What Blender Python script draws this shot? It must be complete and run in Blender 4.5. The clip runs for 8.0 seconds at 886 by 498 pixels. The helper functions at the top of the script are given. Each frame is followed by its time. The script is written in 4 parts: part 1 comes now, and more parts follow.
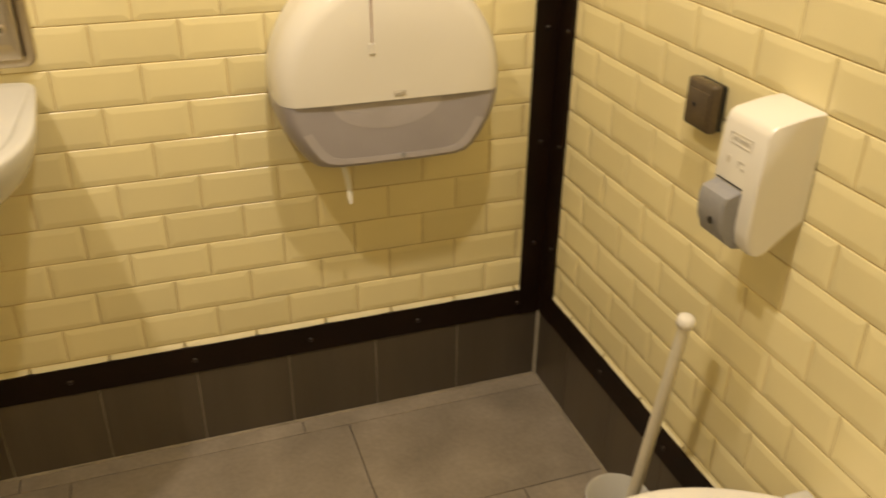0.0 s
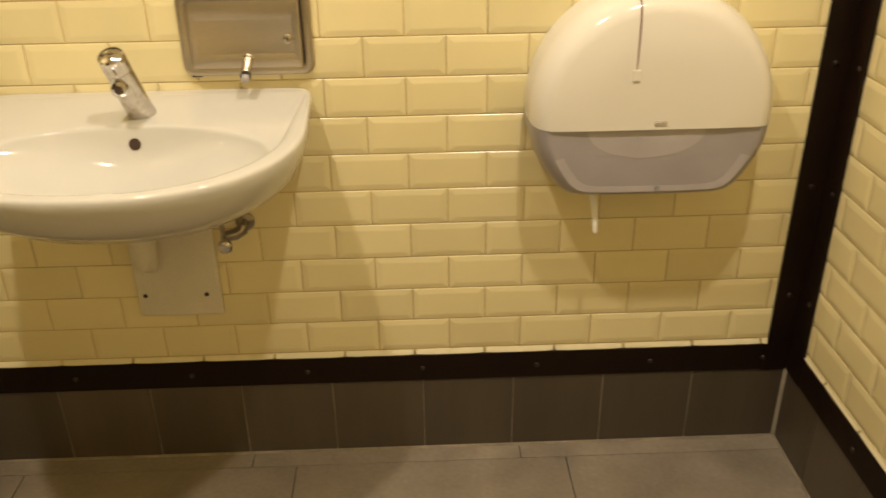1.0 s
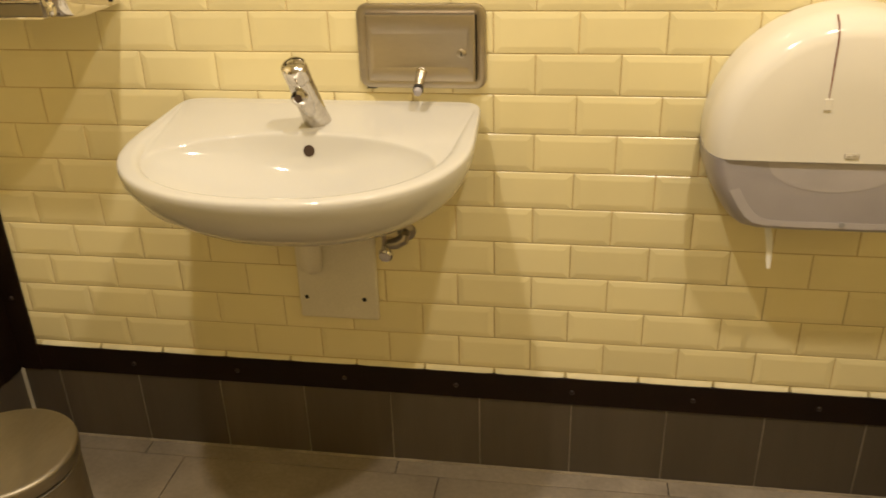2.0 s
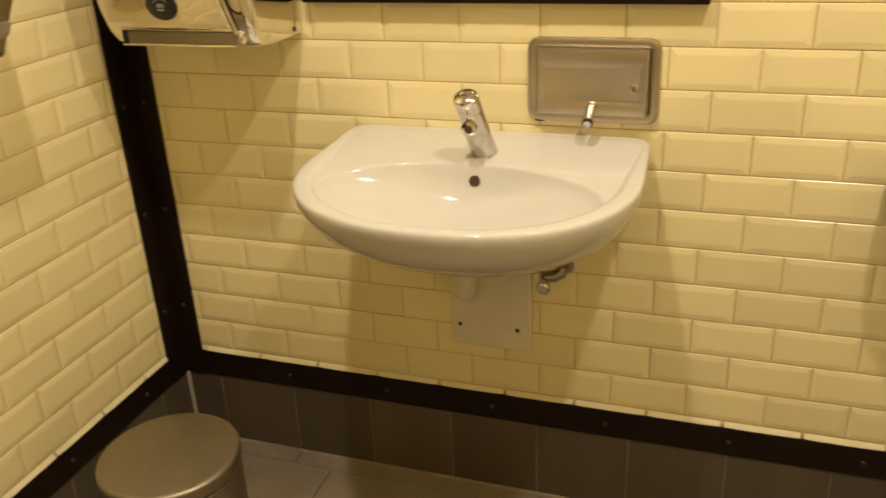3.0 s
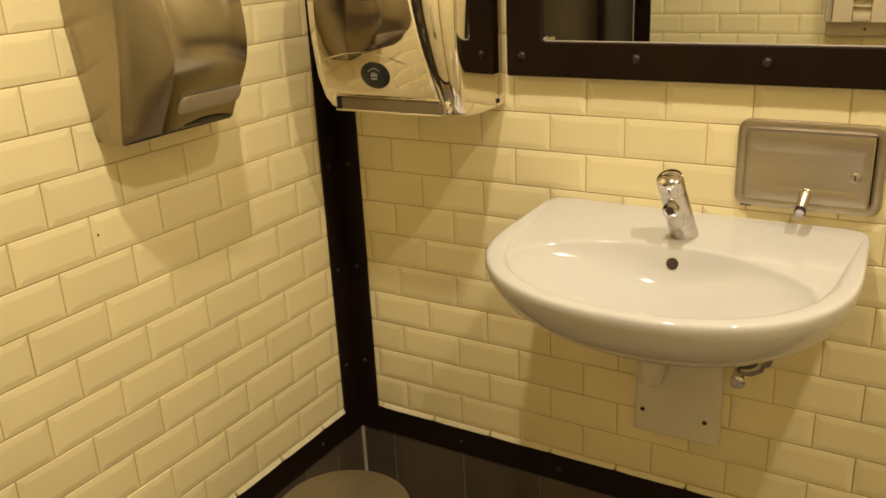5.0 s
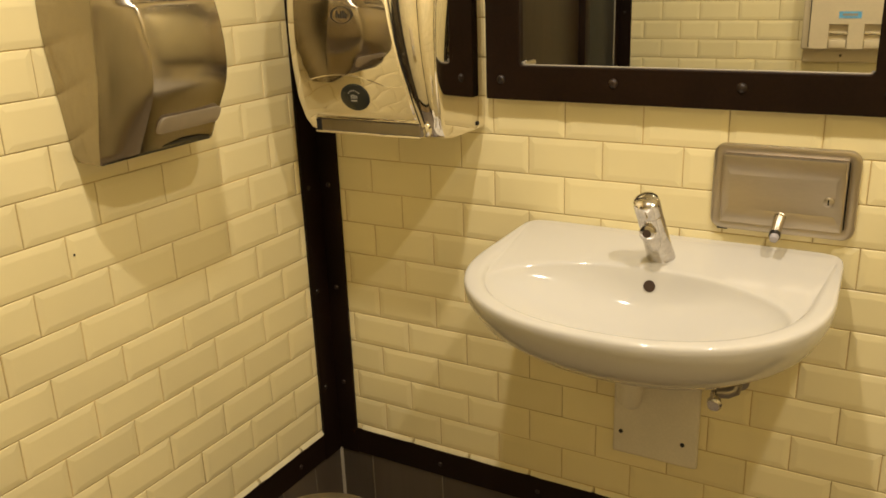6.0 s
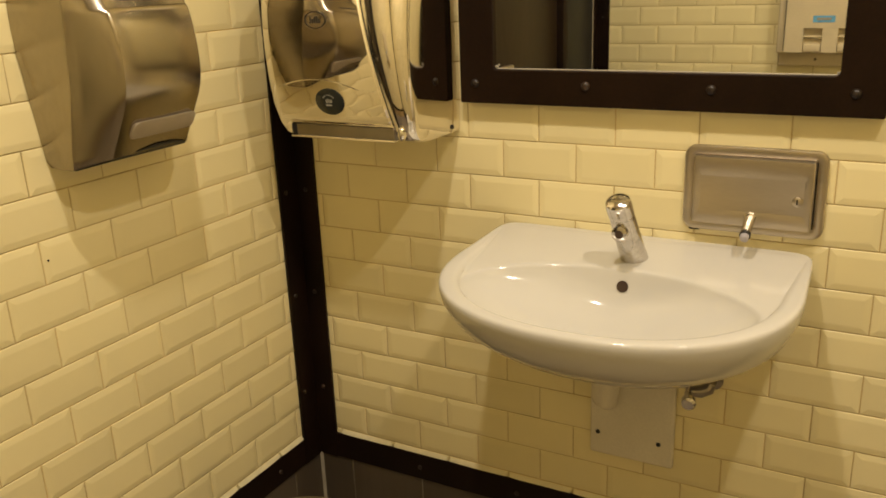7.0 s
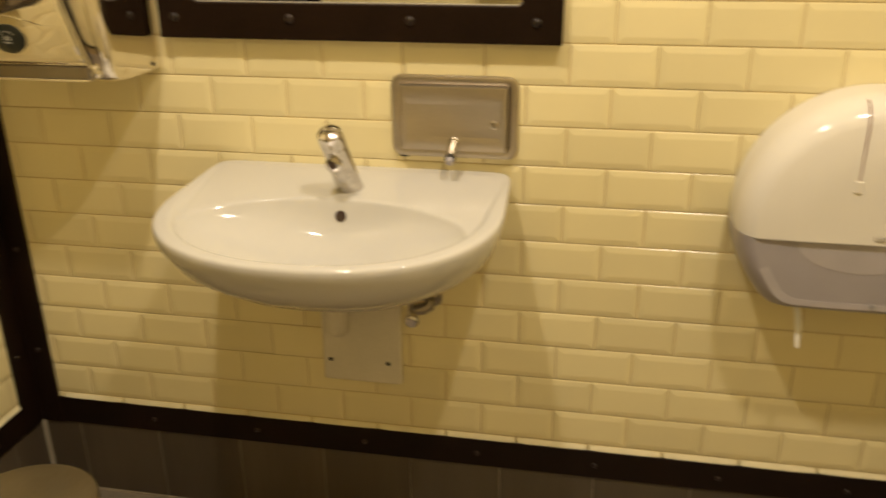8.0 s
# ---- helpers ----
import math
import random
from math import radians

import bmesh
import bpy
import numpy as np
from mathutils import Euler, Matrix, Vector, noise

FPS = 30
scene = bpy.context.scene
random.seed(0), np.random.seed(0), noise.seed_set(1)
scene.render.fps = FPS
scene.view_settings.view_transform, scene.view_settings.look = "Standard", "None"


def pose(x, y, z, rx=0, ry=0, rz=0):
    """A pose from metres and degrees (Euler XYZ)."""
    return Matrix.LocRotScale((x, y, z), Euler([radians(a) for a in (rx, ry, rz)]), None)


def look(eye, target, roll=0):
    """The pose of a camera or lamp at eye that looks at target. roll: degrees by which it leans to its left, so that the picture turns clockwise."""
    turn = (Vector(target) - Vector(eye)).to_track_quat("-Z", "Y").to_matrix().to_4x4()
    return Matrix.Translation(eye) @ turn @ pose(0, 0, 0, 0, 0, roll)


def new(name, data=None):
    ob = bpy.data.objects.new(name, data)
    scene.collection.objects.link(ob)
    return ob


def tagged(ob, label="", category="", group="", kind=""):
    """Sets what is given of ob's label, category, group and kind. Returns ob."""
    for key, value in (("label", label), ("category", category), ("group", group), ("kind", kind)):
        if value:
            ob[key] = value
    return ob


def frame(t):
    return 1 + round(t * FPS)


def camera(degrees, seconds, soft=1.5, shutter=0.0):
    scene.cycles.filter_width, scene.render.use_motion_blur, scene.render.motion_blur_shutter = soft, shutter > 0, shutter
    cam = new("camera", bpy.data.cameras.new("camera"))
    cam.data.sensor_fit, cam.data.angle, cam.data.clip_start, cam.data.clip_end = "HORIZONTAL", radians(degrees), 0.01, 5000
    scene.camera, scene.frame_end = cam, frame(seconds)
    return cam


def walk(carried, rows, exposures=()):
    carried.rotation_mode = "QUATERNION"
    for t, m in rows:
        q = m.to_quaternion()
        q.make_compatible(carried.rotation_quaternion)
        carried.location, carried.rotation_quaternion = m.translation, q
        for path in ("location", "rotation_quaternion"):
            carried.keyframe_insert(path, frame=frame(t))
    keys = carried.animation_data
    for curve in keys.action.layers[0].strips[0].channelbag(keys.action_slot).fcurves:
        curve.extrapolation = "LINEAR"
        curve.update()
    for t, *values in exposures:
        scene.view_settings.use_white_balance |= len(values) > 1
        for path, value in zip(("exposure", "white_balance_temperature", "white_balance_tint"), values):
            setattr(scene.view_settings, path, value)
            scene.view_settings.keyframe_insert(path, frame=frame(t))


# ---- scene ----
cam = camera(54.7, 8.0, soft=1.65, shutter=0.36)
PATH = [
    (0, (0.098, -1.601, 1.315), (0.677, 0.06, 0.363), 0.6),
    (0.5, (0.097, -1.579, 1.315), (0.387, 0.169, 0.386), 0.1),
    (1, (0.096, -1.556, 1.313), (0.147, 0.222, 0.397), -0.9),
    (1.5, (0.092, -1.54, 1.312), (-0.057, 0.238, 0.407), -1.6),
    (3, (0.036, -1.532, 1.334), (-0.574, 0.184, 0.506), -2.8),
    (3.5, (0.011, -1.53, 1.339), (-0.804, 0.114, 0.545), -3.8),
    (4, (-0.003, -1.527, 1.342), (-0.928, 0.098, 0.633), -2.8),
    (4.5, (-0.008, -1.527, 1.345), (-0.995, 0.07, 0.656), -3.0),
    (6, (0.001, -1.524, 1.349), (-0.954, 0.116, 0.718), -2.1),
    (6.5, (0.012, -1.524, 1.349), (-0.935, 0.127, 0.734), -2.1),
    (7, (0.024, -1.524, 1.344), (-0.905, 0.136, 0.727), -2.3),
    (7.5, (0.04, -1.53, 1.341), (-0.686, 0.207, 0.664), -0.7),
    (8, (0.061, -1.535, 1.341), (-0.284, 0.28, 0.575), -0.5),
]
EXPOSURES = [(0, 0.05, 6550, 10), (1, 0.07, 6400, 10), (1.5, 0.07, 6300, 10), (3, 0.03, 6530, 10), (4.5, 0.0, 6330, 10), (6, 0.0, 6230, 10), (6.5, -0.03, 6230, 10), (7, -0.14, 6400, 10), (7.5, -0.21, 6430, 10), (8, -0.09, 6470, 10)]
walk(cam, [(t, look(eye, target, roll)) for t, eye, target, roll in PATH], EXPOSURES)

# ---- world and lights ----
world = bpy.data.worlds.new("room_dark")
world.use_nodes = True
world.node_tree.nodes["Background"].inputs["Color"].default_value = (1.0, 0.8, 0.55, 1)
world.node_tree.nodes["Background"].inputs["Strength"].default_value = 0.02
scene.world = world


def downlight(x, y, z, watts, size):
    data = bpy.data.lights.new("ceiling_downlight", "AREA")
    data.shape, data.size, data.energy, data.color = "DISK", size, watts, (1.0, 0.860, 0.68)
    lamp = new("ceiling_downlight", data)
    lamp.matrix_world = pose(x, y, z, 0, 0, 0)
    return lamp


downlight(-0.45, -0.88, 2.64, 18.8, 0.085)
downlight(0.42, -0.94, 2.64, 17.8, 0.085)


# ---- materials ----
def material(name, colour, rough=0.5, metal=0.0, spread=0.0, cloud=0.0, cloud_scale=3.0, grain=0.0, grain_scale=200.0,
             bump=0.0, bump_scale=40.0, rough_spread=0.0, stretch=(1, 1, 1), island=False, coat=0.0, alpha=1.0, transmit=0.0, second=None, gloss=0.5):
    """Base colour with a slow and a fine variation, a bump, and a random shade for each piece."""
    m = bpy.data.materials.new(name)
    m.use_nodes = True
    nt = m.node_tree
    n, l = nt.nodes, nt.links
    b = n["Principled BSDF"]
    b.inputs["Roughness"].default_value, b.inputs["Metallic"].default_value = rough, metal
    b.inputs["Coat Weight"].default_value, b.inputs["Transmission Weight"].default_value = coat, transmit
    b.inputs["Coat Roughness"].default_value = 0.06
    b.inputs["Specular IOR Level"].default_value = gloss
    co = n.new("ShaderNodeTexCoord")
    mp = n.new("ShaderNodeMapping")
    mp.inputs["Scale"].default_value = stretch
    geo = n.new("ShaderNodeNewGeometry")
    l.new(geo.outputs["Position"], mp.inputs["Vector"])

    def noise_tex(scale, detail):
        t = n.new("ShaderNodeTexNoise")
        t.inputs["Scale"].default_value, t.inputs["Detail"].default_value = scale, detail
        l.new(mp.outputs["Vector"], t.inputs["Vector"])
        return t.outputs["Fac"]

    def scaled(sock, amount):
        t = n.new("ShaderNodeMapRange")
        t.inputs["From Min"].default_value, t.inputs["From Max"].default_value = 0.25, 0.75
        t.inputs["To Min"].default_value, t.inputs["To Max"].default_value = 1 - amount, 1 + amount
        l.new(sock, t.inputs["Value"])
        return t.outputs["Result"]

    def times(a, c):
        t = n.new("ShaderNodeMath")
        t.operation = "MULTIPLY"
        l.new(a, t.inputs[0])
        l.new(c, t.inputs[1])
        return t.outputs[0]

    factor = None
    terms = []
    if cloud:
        terms.append(scaled(noise_tex(cloud_scale, 4), cloud))
    if grain:
        terms.append(scaled(noise_tex(grain_scale, 3), grain))
    if spread:
        if island:
            terms.append(scaled(geo.outputs["Random Per Island"], spread))
        else:
            info = n.new("ShaderNodeObjectInfo")
            terms.append(scaled(info.outputs["Random"], spread))
    for t in terms:
        factor = t if factor is None else times(factor, t)
    base = n.new("ShaderNodeMix")
    base.data_type, base.blend_type = "RGBA", "MIX"
    base.inputs["A"].default_value = (*colour, 1)
    base.inputs["B"].default_value = (*(second or colour), 1)
    base.inputs["Factor"].default_value = 0.0
    if second:
        l.new(noise_tex(cloud_scale * 1.7, 5), base.inputs["Factor"])
    out = base.outputs["Result"]
    if factor is not None:
        hsv = n.new("ShaderNodeHueSaturation")
        l.new(out, hsv.inputs["Color"])
        l.new(factor, hsv.inputs["Value"])
        out = hsv.outputs["Color"]
    l.new(out, b.inputs["Base Color"])
    if bump:
        bp = n.new("ShaderNodeBump")
        bp.inputs["Strength"].default_value, bp.inputs["Distance"].default_value = bump, 0.002
        l.new(noise_tex(bump_scale, 3), bp.inputs["Height"])
        l.new(bp.outputs["Normal"], b.inputs["Normal"])
    if rough_spread:
        r = n.new("ShaderNodeMapRange")
        r.inputs["To Min"].default_value, r.inputs["To Max"].default_value = max(0.02, rough - rough_spread), rough + rough_spread
        l.new(noise_tex(cloud_scale * 4, 4), r.inputs["Value"])
        l.new(r.outputs["Result"], b.inputs["Roughness"])
    return m


CREAM = (0.835, 0.735, 0.425)
M_TILE = material("cream_glazed_tile", CREAM, 0.22, spread=0.035, cloud=0.03, cloud_scale=6, bump=0.10, bump_scale=22, rough_spread=0.06)
M_TILE_FAR = material("cream_glazed_tile_far", CREAM, 0.22, spread=0.035, cloud=0.03, cloud_scale=6, bump=0.10, bump_scale=22, island=True)
M_GROUT = material("tan_grout", (0.54, 0.40, 0.19), 0.9, cloud=0.40, cloud_scale=3.5, grain=0.2, grain_scale=300, bump=0.3, bump_scale=400)
M_BAND = material("dark_brown_painted_steel", (0.010, 0.0042, 0.0022), 0.5, cloud=0.25, cloud_scale=9, grain=0.2, grain_scale=180, bump=0.12, bump_scale=160, rough_spread=0.08, gloss=0.2)
M_FRAME = material("dark_brown_frame_paint", (0.0135, 0.0064, 0.0029), 0.55, cloud=0.25, cloud_scale=9, grain=0.2, grain_scale=180, bump=0.10, bump_scale=160, rough_spread=0.08, gloss=0.1)
M_BOLT = material("dark_bolt_steel", (0.020, 0.010, 0.006), 0.38, spread=0.3)
M_SKIRT = material("charcoal_skirting_tile", (0.088, 0.070, 0.050), 0.40, spread=0.10, cloud=0.2, cloud_scale=7, grain=0.05, grain_scale=60, stretch=(1, 1, 0.12), bump=0.12, bump_scale=120, rough_spread=0.1)
M_SKIRT_GROUT = material("pale_grey_grout", (0.27, 0.225, 0.165), 0.9, cloud=0.35, cloud_scale=9, grain=0.2, grain_scale=200)
M_FLOOR = material("grey_stone_floor_tile", (0.325, 0.272, 0.212), 0.42, spread=0.05, cloud=0.22, cloud_scale=6, grain=0.10, grain_scale=90, bump=0.10, bump_scale=90, rough_spread=0.12, second=(0.212, 0.177, 0.135))
M_FLOOR_GROUT = material("dark_floor_grout", (0.052, 0.036, 0.023), 0.9, grain=0.3, grain_scale=200)
M_CERAMIC = material("white_vitreous_china", (0.632, 0.612, 0.565), 0.10, cloud=0.015, cloud_scale=8, bump=0.02, bump_scale=12)
M_WHITE = material("white_plastic", (0.81, 0.775, 0.71), 0.13, cloud=0.02, cloud_scale=7, bump=0.03, bump_scale=300)
M_WHITE_MATT = material("matt_white_plastic", (0.73, 0.675, 0.555), 0.45, cloud=0.05, cloud_scale=12, grain=0.04, grain_scale=200)
M_CREAM_PLASTIC = material("cream_plastic", (0.66, 0.565, 0.38), 0.4, cloud=0.05, cloud_scale=12, grain=0.03, grain_scale=200)
M_CUP = material("thin_white_plastic", (0.83, 0.79, 0.70), 0.3, cloud=0.03, cloud_scale=12)
M_CUP.node_tree.nodes["Principled BSDF"].inputs["Subsurface Weight"].default_value = 0.8
M_CUP.node_tree.nodes["Principled BSDF"].inputs["Subsurface Scale"].default_value = 0.03
M_CUP.node_tree.nodes["Principled BSDF"].inputs["Subsurface Radius"].default_value = (0.6, 0.55, 0.45)
M_GREY = material("smoky_grey_plastic", (0.365, 0.340, 0.368), 0.30, cloud=0.08, cloud_scale=9, bump=0.03, bump_scale=200)
M_GREY_PALE = material("pale_grey_plastic", (0.445, 0.415, 0.440), 0.34, cloud=0.10, cloud_scale=9)
M_BUTTON = material("grey_button_plastic", (0.30, 0.295, 0.31), 0.35, cloud=0.08, cloud_scale=20, grain=0.05)
M_STEEL = material("brushed_stainless_steel", (0.50, 0.445, 0.365), 0.34, metal=1.0, cloud=0.13, cloud_scale=12, grain=0.03, grain_scale=200, stretch=(0.3, 0.3, 1.0))
# darker steel with shade in its colour: valve under the basin, paper slot
M_STEEL_SHADED = material("recessed_steel", (0.30, 0.27, 0.23), 0.30, metal=1.0, cloud=0.12, cloud_scale=12)
M_STEEL_WARM = material("brushed_warm_steel", (0.370, 0.325, 0.252), 0.215, metal=1.0, cloud=0.09, cloud_scale=9, grain=0.05, grain_scale=150, rough_spread=0.05, stretch=(1, 1, 0.4))
M_PLATE = material("pale_matt_plate", (0.42, 0.36, 0.28), 0.45, cloud=0.08, cloud_scale=14)
M_LID = material("brushed_bin_steel", (0.300, 0.262, 0.200), 0.47, metal=1.0, cloud=0.08, cloud_scale=14, grain=0.05, grain_scale=150, stretch=(1, 0.3, 1), bump=0.08, bump_scale=300, rough_spread=0.08)
M_SATIN = material("worn_tap_chrome", (0.60, 0.57, 0.53), 0.11, metal=1.0, cloud=0.18, cloud_scale=60, grain=0.10, grain_scale=300, rough_spread=0.06)
M_CHROME = material("polished_chrome", (0.76, 0.72, 0.66), 0.045, metal=1.0, cloud=0.03, cloud_scale=20, rough_spread=0.02)
M_BLACK = material("black_plastic", (0.010, 0.009, 0.008), 0.4, cloud=0.2, cloud_scale=20)
M_BRONZE = material("dark_bronze_plastic", (0.092, 0.066, 0.040), 0.27, cloud=0.15, cloud_scale=25, grain=0.15, grain_scale=260)
M_MARK = material("grey_print", (0.46, 0.41, 0.33), 0.5)
M_FAINT = material("faint_grey_print", (0.60, 0.56, 0.49), 0.5)
M_DARKMARK = material("dark_print", (0.03, 0.025, 0.02), 0.5)
M_TEAL = material("dark_teal_badge", (0.018, 0.022, 0.022), 0.25)
M_PALEMARK = material("pale_print", (0.34, 0.33, 0.28), 0.4)
M_RED = material("red_brown_gauge", (0.20, 0.055, 0.03), 0.4)
M_PAPER = material("white_tissue_paper", (0.86, 0.84, 0.78), 0.9, cloud=0.04, cloud_scale=40, bump=0.2, bump_scale=120)
M_BLUE = material("blue_label", (0.14, 0.42, 0.72), 0.4, grain=0.2, grain_scale=120)
M_DOOR = material("dark_brown_door", (0.030, 0.019, 0.010), 0.4, gloss=0.2, cloud=0.25, cloud_scale=6, grain=0.2, grain_scale=70, stretch=(1, 1, 0.15))
M_PANEL = material("dark_slate_panel", (0.020, 0.020, 0.019), 0.45, gloss=0.3, cloud=0.2, cloud_scale=8)
M_CEIL = material("white_ceiling_paint", (0.82, 0.79, 0.72), 0.8, cloud=0.05, cloud_scale=2, bump=0.05, bump_scale=200)
M_MIRROR = material("mirror_silver", (0.86, 0.87, 0.84), 0.012, metal=1.0, cloud=0.01, cloud_scale=5)
# near-black put in for the shade inside gaps and holes; also the wall chip
M_SHADE_CHIP = material("dark_opening", (0.006, 0.005, 0.004), 0.8)
M_HOLE = material("brown_hole", (0.050, 0.027, 0.015), 0.6)
M_BEAD = material("cream_sealant_bead", (0.78, 0.70, 0.46), 0.5, cloud=0.08, cloud_scale=30, bump=0.3, bump_scale=60)
M_SILICONE = material("pale_silicone", (0.36, 0.325, 0.26), 0.6, cloud=0.2, cloud_scale=10)


# ---- mesh helpers ----
def box(bm, x0, x1, y0, y1, z0, z1, bevel=0.0, seg=2):
    made = bmesh.ops.create_cube(bm, size=1.0, matrix=Matrix.LocRotScale(((x0 + x1) / 2, (y0 + y1) / 2, (z0 + z1) / 2), None, (abs(x1 - x0), abs(y1 - y0), abs(z1 - z0))))
    if bevel:
        edges = list({e for v in made["verts"] for e in v.link_edges})
        bmesh.ops.bevel(bm, geom=edges, offset=bevel, segments=seg, profile=0.5, affect="EDGES")
    return bm


def loft(bm, rings, start=True, end=True, closed=True):
    rows = [[bm.verts.new(p) for p in ring] for ring in rings]
    count = len(rows[0])
    for a, b in zip(rows, rows[1:]):
        for i in range(count if closed else count - 1):
            j = (i + 1) % count
            bm.faces.new((a[i], a[j], b[j], b[i]))
    if start:
        bm.faces.new(list(reversed(rows[0])))
    if end:
        bm.faces.new(rows[-1])
    return rows


def ring_about(p, axis, r, n):
    axis = Vector(axis).normalized()
    u = axis.orthogonal().normalized()
    v = axis.cross(u)
    return [Vector(p) + r * (math.cos(2 * math.pi * i / n) * u + math.sin(2 * math.pi * i / n) * v) for i in range(n)]


def rod(bm, stops, n=24, caps=True):
    """A round rod through stops of (point, radius)."""
    rings = []
    for i, (p, r) in enumerate(stops):
        a = Vector(stops[max(0, i - 1)][0])
        b = Vector(stops[min(len(stops) - 1, i + 1)][0])
        rings.append(ring_about(p, (b - a) if (b - a).length > 1e-6 else (0, 0, 1), r, n))
    u = (Vector(stops[-1][0]) - Vector(stops[0][0])).normalized().orthogonal().normalized()
    fixed = []
    for i, (p, r) in enumerate(stops):
        a = Vector(stops[max(0, i - 1)][0])
        b = Vector(stops[min(len(stops) - 1, i + 1)][0])
        axis = (b - a).normalized()
        w = (u - axis * u.dot(axis)).normalized()
        v = axis.cross(w)
        fixed.append([Vector(p) + r * (math.cos(2 * math.pi * k / n) * w + math.sin(2 * math.pi * k / n) * v) for k in range(n)])
    return loft(bm, fixed, caps, caps)


def dome(bm, p, axis, r, height, n=12):
    axis = Vector(axis).normalized()
    rings = [ring_about(Vector(p) + axis * height * math.sin(a), axis, r * math.cos(a), n) for a in (0, 0.5, 0.95, 1.3)]
    loft(bm, rings, True, True)


def rounded(w, h, r, seg=5):
    """Corner points of a rounded rectangle about the origin, anticlockwise."""
    pts = []
    for cx, cy, a0 in ((w / 2 - r, h / 2 - r, 0), (-w / 2 + r, h / 2 - r, 90), (-w / 2 + r, -h / 2 + r, 180), (w / 2 - r, -h / 2 + r, 270)):
        for k in range(seg + 1):
            a = radians(a0 + 90 * k / seg)
            pts.append((cx + r * math.cos(a), cy + r * math.sin(a)))
    return pts


def finish(bm, name, mat, smooth=35):
    bmesh.ops.recalc_face_normals(bm, faces=bm.faces[:])
    me = bpy.data.meshes.new(name)
    bm.to_mesh(me)
    bm.free()
    me.materials.append(mat)
    if smooth:
        me.polygons.foreach_set("use_smooth", [True] * len(me.polygons))
        me.set_sharp_from_angle(angle=radians(smooth))
    return me


ORIGIN = {}


def thing(name, at, label, category, group="", kind=""):
    ob = new(name)
    ob.empty_display_size = 0.05
    ob.location = at
    ORIGIN[ob.name] = Vector(at)
    return tagged(ob, label, category, group, kind)


def part(name, bm, mat, parent, label="", smooth=35):
    at = ORIGIN[parent.name]
    bmesh.ops.translate(bm, verts=bm.verts[:], vec=-at)
    ob = new(name, finish(bm, name, mat, smooth))
    ob.parent = parent
    ORIGIN[ob.name] = at
    return tagged(ob, label)


def structure(name, bm, mat, label="", category="", smooth=0):
    ob = new(name, finish(bm, name, mat, smooth))
    ORIGIN[ob.name] = Vector((0, 0, 0))
    return tagged(ob, label, category, "", "structure")


# ---- the room's measures ----
XL, XR, YB, ZC = -1.210, 0.908, -2.13, 2.70
TW, TH = 0.152, 0.0754            # tile pitch
Z0 = 0.268                        # first full course
BAND0, BAND1 = 0.190, 0.257       # steel strip over the skirting
BW = 0.068                        # leg of the corner angles
TOP_PARTS = 15                    # courses built as single tiles
PROUD = 0.006

# floor, ceiling, wall cores
bm = bmesh.new()
box(bm, XL - 0.15, XR + 0.15, YB - 0.15, 0.15, -0.12, -0.004)
floor = structure("floor", bm, M_FLOOR_GROUT, "grey stone-look tiled washroom floor with thin dark joints", "floor")
bm = bmesh.new()
box(bm, XL - 0.15, XR + 0.15, YB - 0.15, 0.15, ZC, ZC + 0.1)
structure("ceiling", bm, M_CEIL, "plain white painted ceiling with two recessed downlights", "ceiling")
bm = bmesh.new()
box(bm, XL - 0.15, XR + 0.15, 0.0033, 0.15, -0.004, ZC)
wall_back = structure("wall_north", bm, M_GROUT, "wall of cream bevelled metro tiles in running bond", "wall")
bm = bmesh.new()
box(bm, XR + 0.0033, XR + 0.15, YB - 0.15, 0.0033, -0.004, ZC)
wall_right = structure("wall_east", bm, M_GROUT, "wall of cream bevelled metro tiles in running bond", "wall")
DOOR0, DOOR1, DOORZ = -1.76, -0.95, 2.05
bm = bmesh.new()
box(bm, XL - 0.15, XL - 0.0033, DOOR1, 0.0033, -0.004, ZC)
box(bm, XL - 0.15, XL - 0.0033, YB - 0.15, DOOR0, -0.004, ZC)
box(bm, XL - 0.15, XL - 0.0033, DOOR0, DOOR1, DOORZ, ZC)
wall_left = structure("wall_west", bm, M_GROUT, "wall of cream bevelled metro tiles with a dark door", "wall")
bm = bmesh.new()
box(bm, XL - 0.0033, XR + 0.0042, YB - 0.15, YB - 0.0042, -0.004, ZC)
wall_far = structure("wall_south", bm, M_GROUT, "wall of cream bevelled metro tiles in running bond", "wall")

# door and its side panel in the west wall
bm = bmesh.new()
box(bm, XL - 0.06, XL - 0.015, DOOR0 + 0.05, DOOR1 - 0.05, 0.005, DOORZ - 0.05, 0.003)
door = structure("door_1", bm, M_DOOR, "closed dark brown door leaf", "door", 35)
for a, b, z0, z1 in ((DOOR0, DOOR0 + 0.05, 0, DOORZ), (DOOR1 - 0.05, DOOR1, 0, DOORZ), (DOOR0 + 0.05, DOOR1 - 0.05, DOORZ - 0.05, DOORZ)):
    bm = bmesh.new()
    box(bm, XL - 0.15, XL + 0.012, a, b, z0, z1, 0.003)
    part("door_frame", bm, M_BAND, door)
bm = bmesh.new()
rod(bm, [((XL - 0.02, DOOR1 - 0.11, 1.03), 0.01), ((XL + 0.035, DOOR1 - 0.11, 1.03), 0.01)], 12)
rod(bm, [((XL + 0.035, DOOR1 - 0.10, 1.03), 0.010), ((XL + 0.035, DOOR1 - 0.22, 1.03), 0.009)], 12)
part("door_handle", bm, M_STEEL, door, "steel lever handle")
bm = bmesh.new()
box(bm, XL - 0.004, XL + 0.008, -2.055, DOOR0 - 0.003, 0.2, ZC, 0.002)
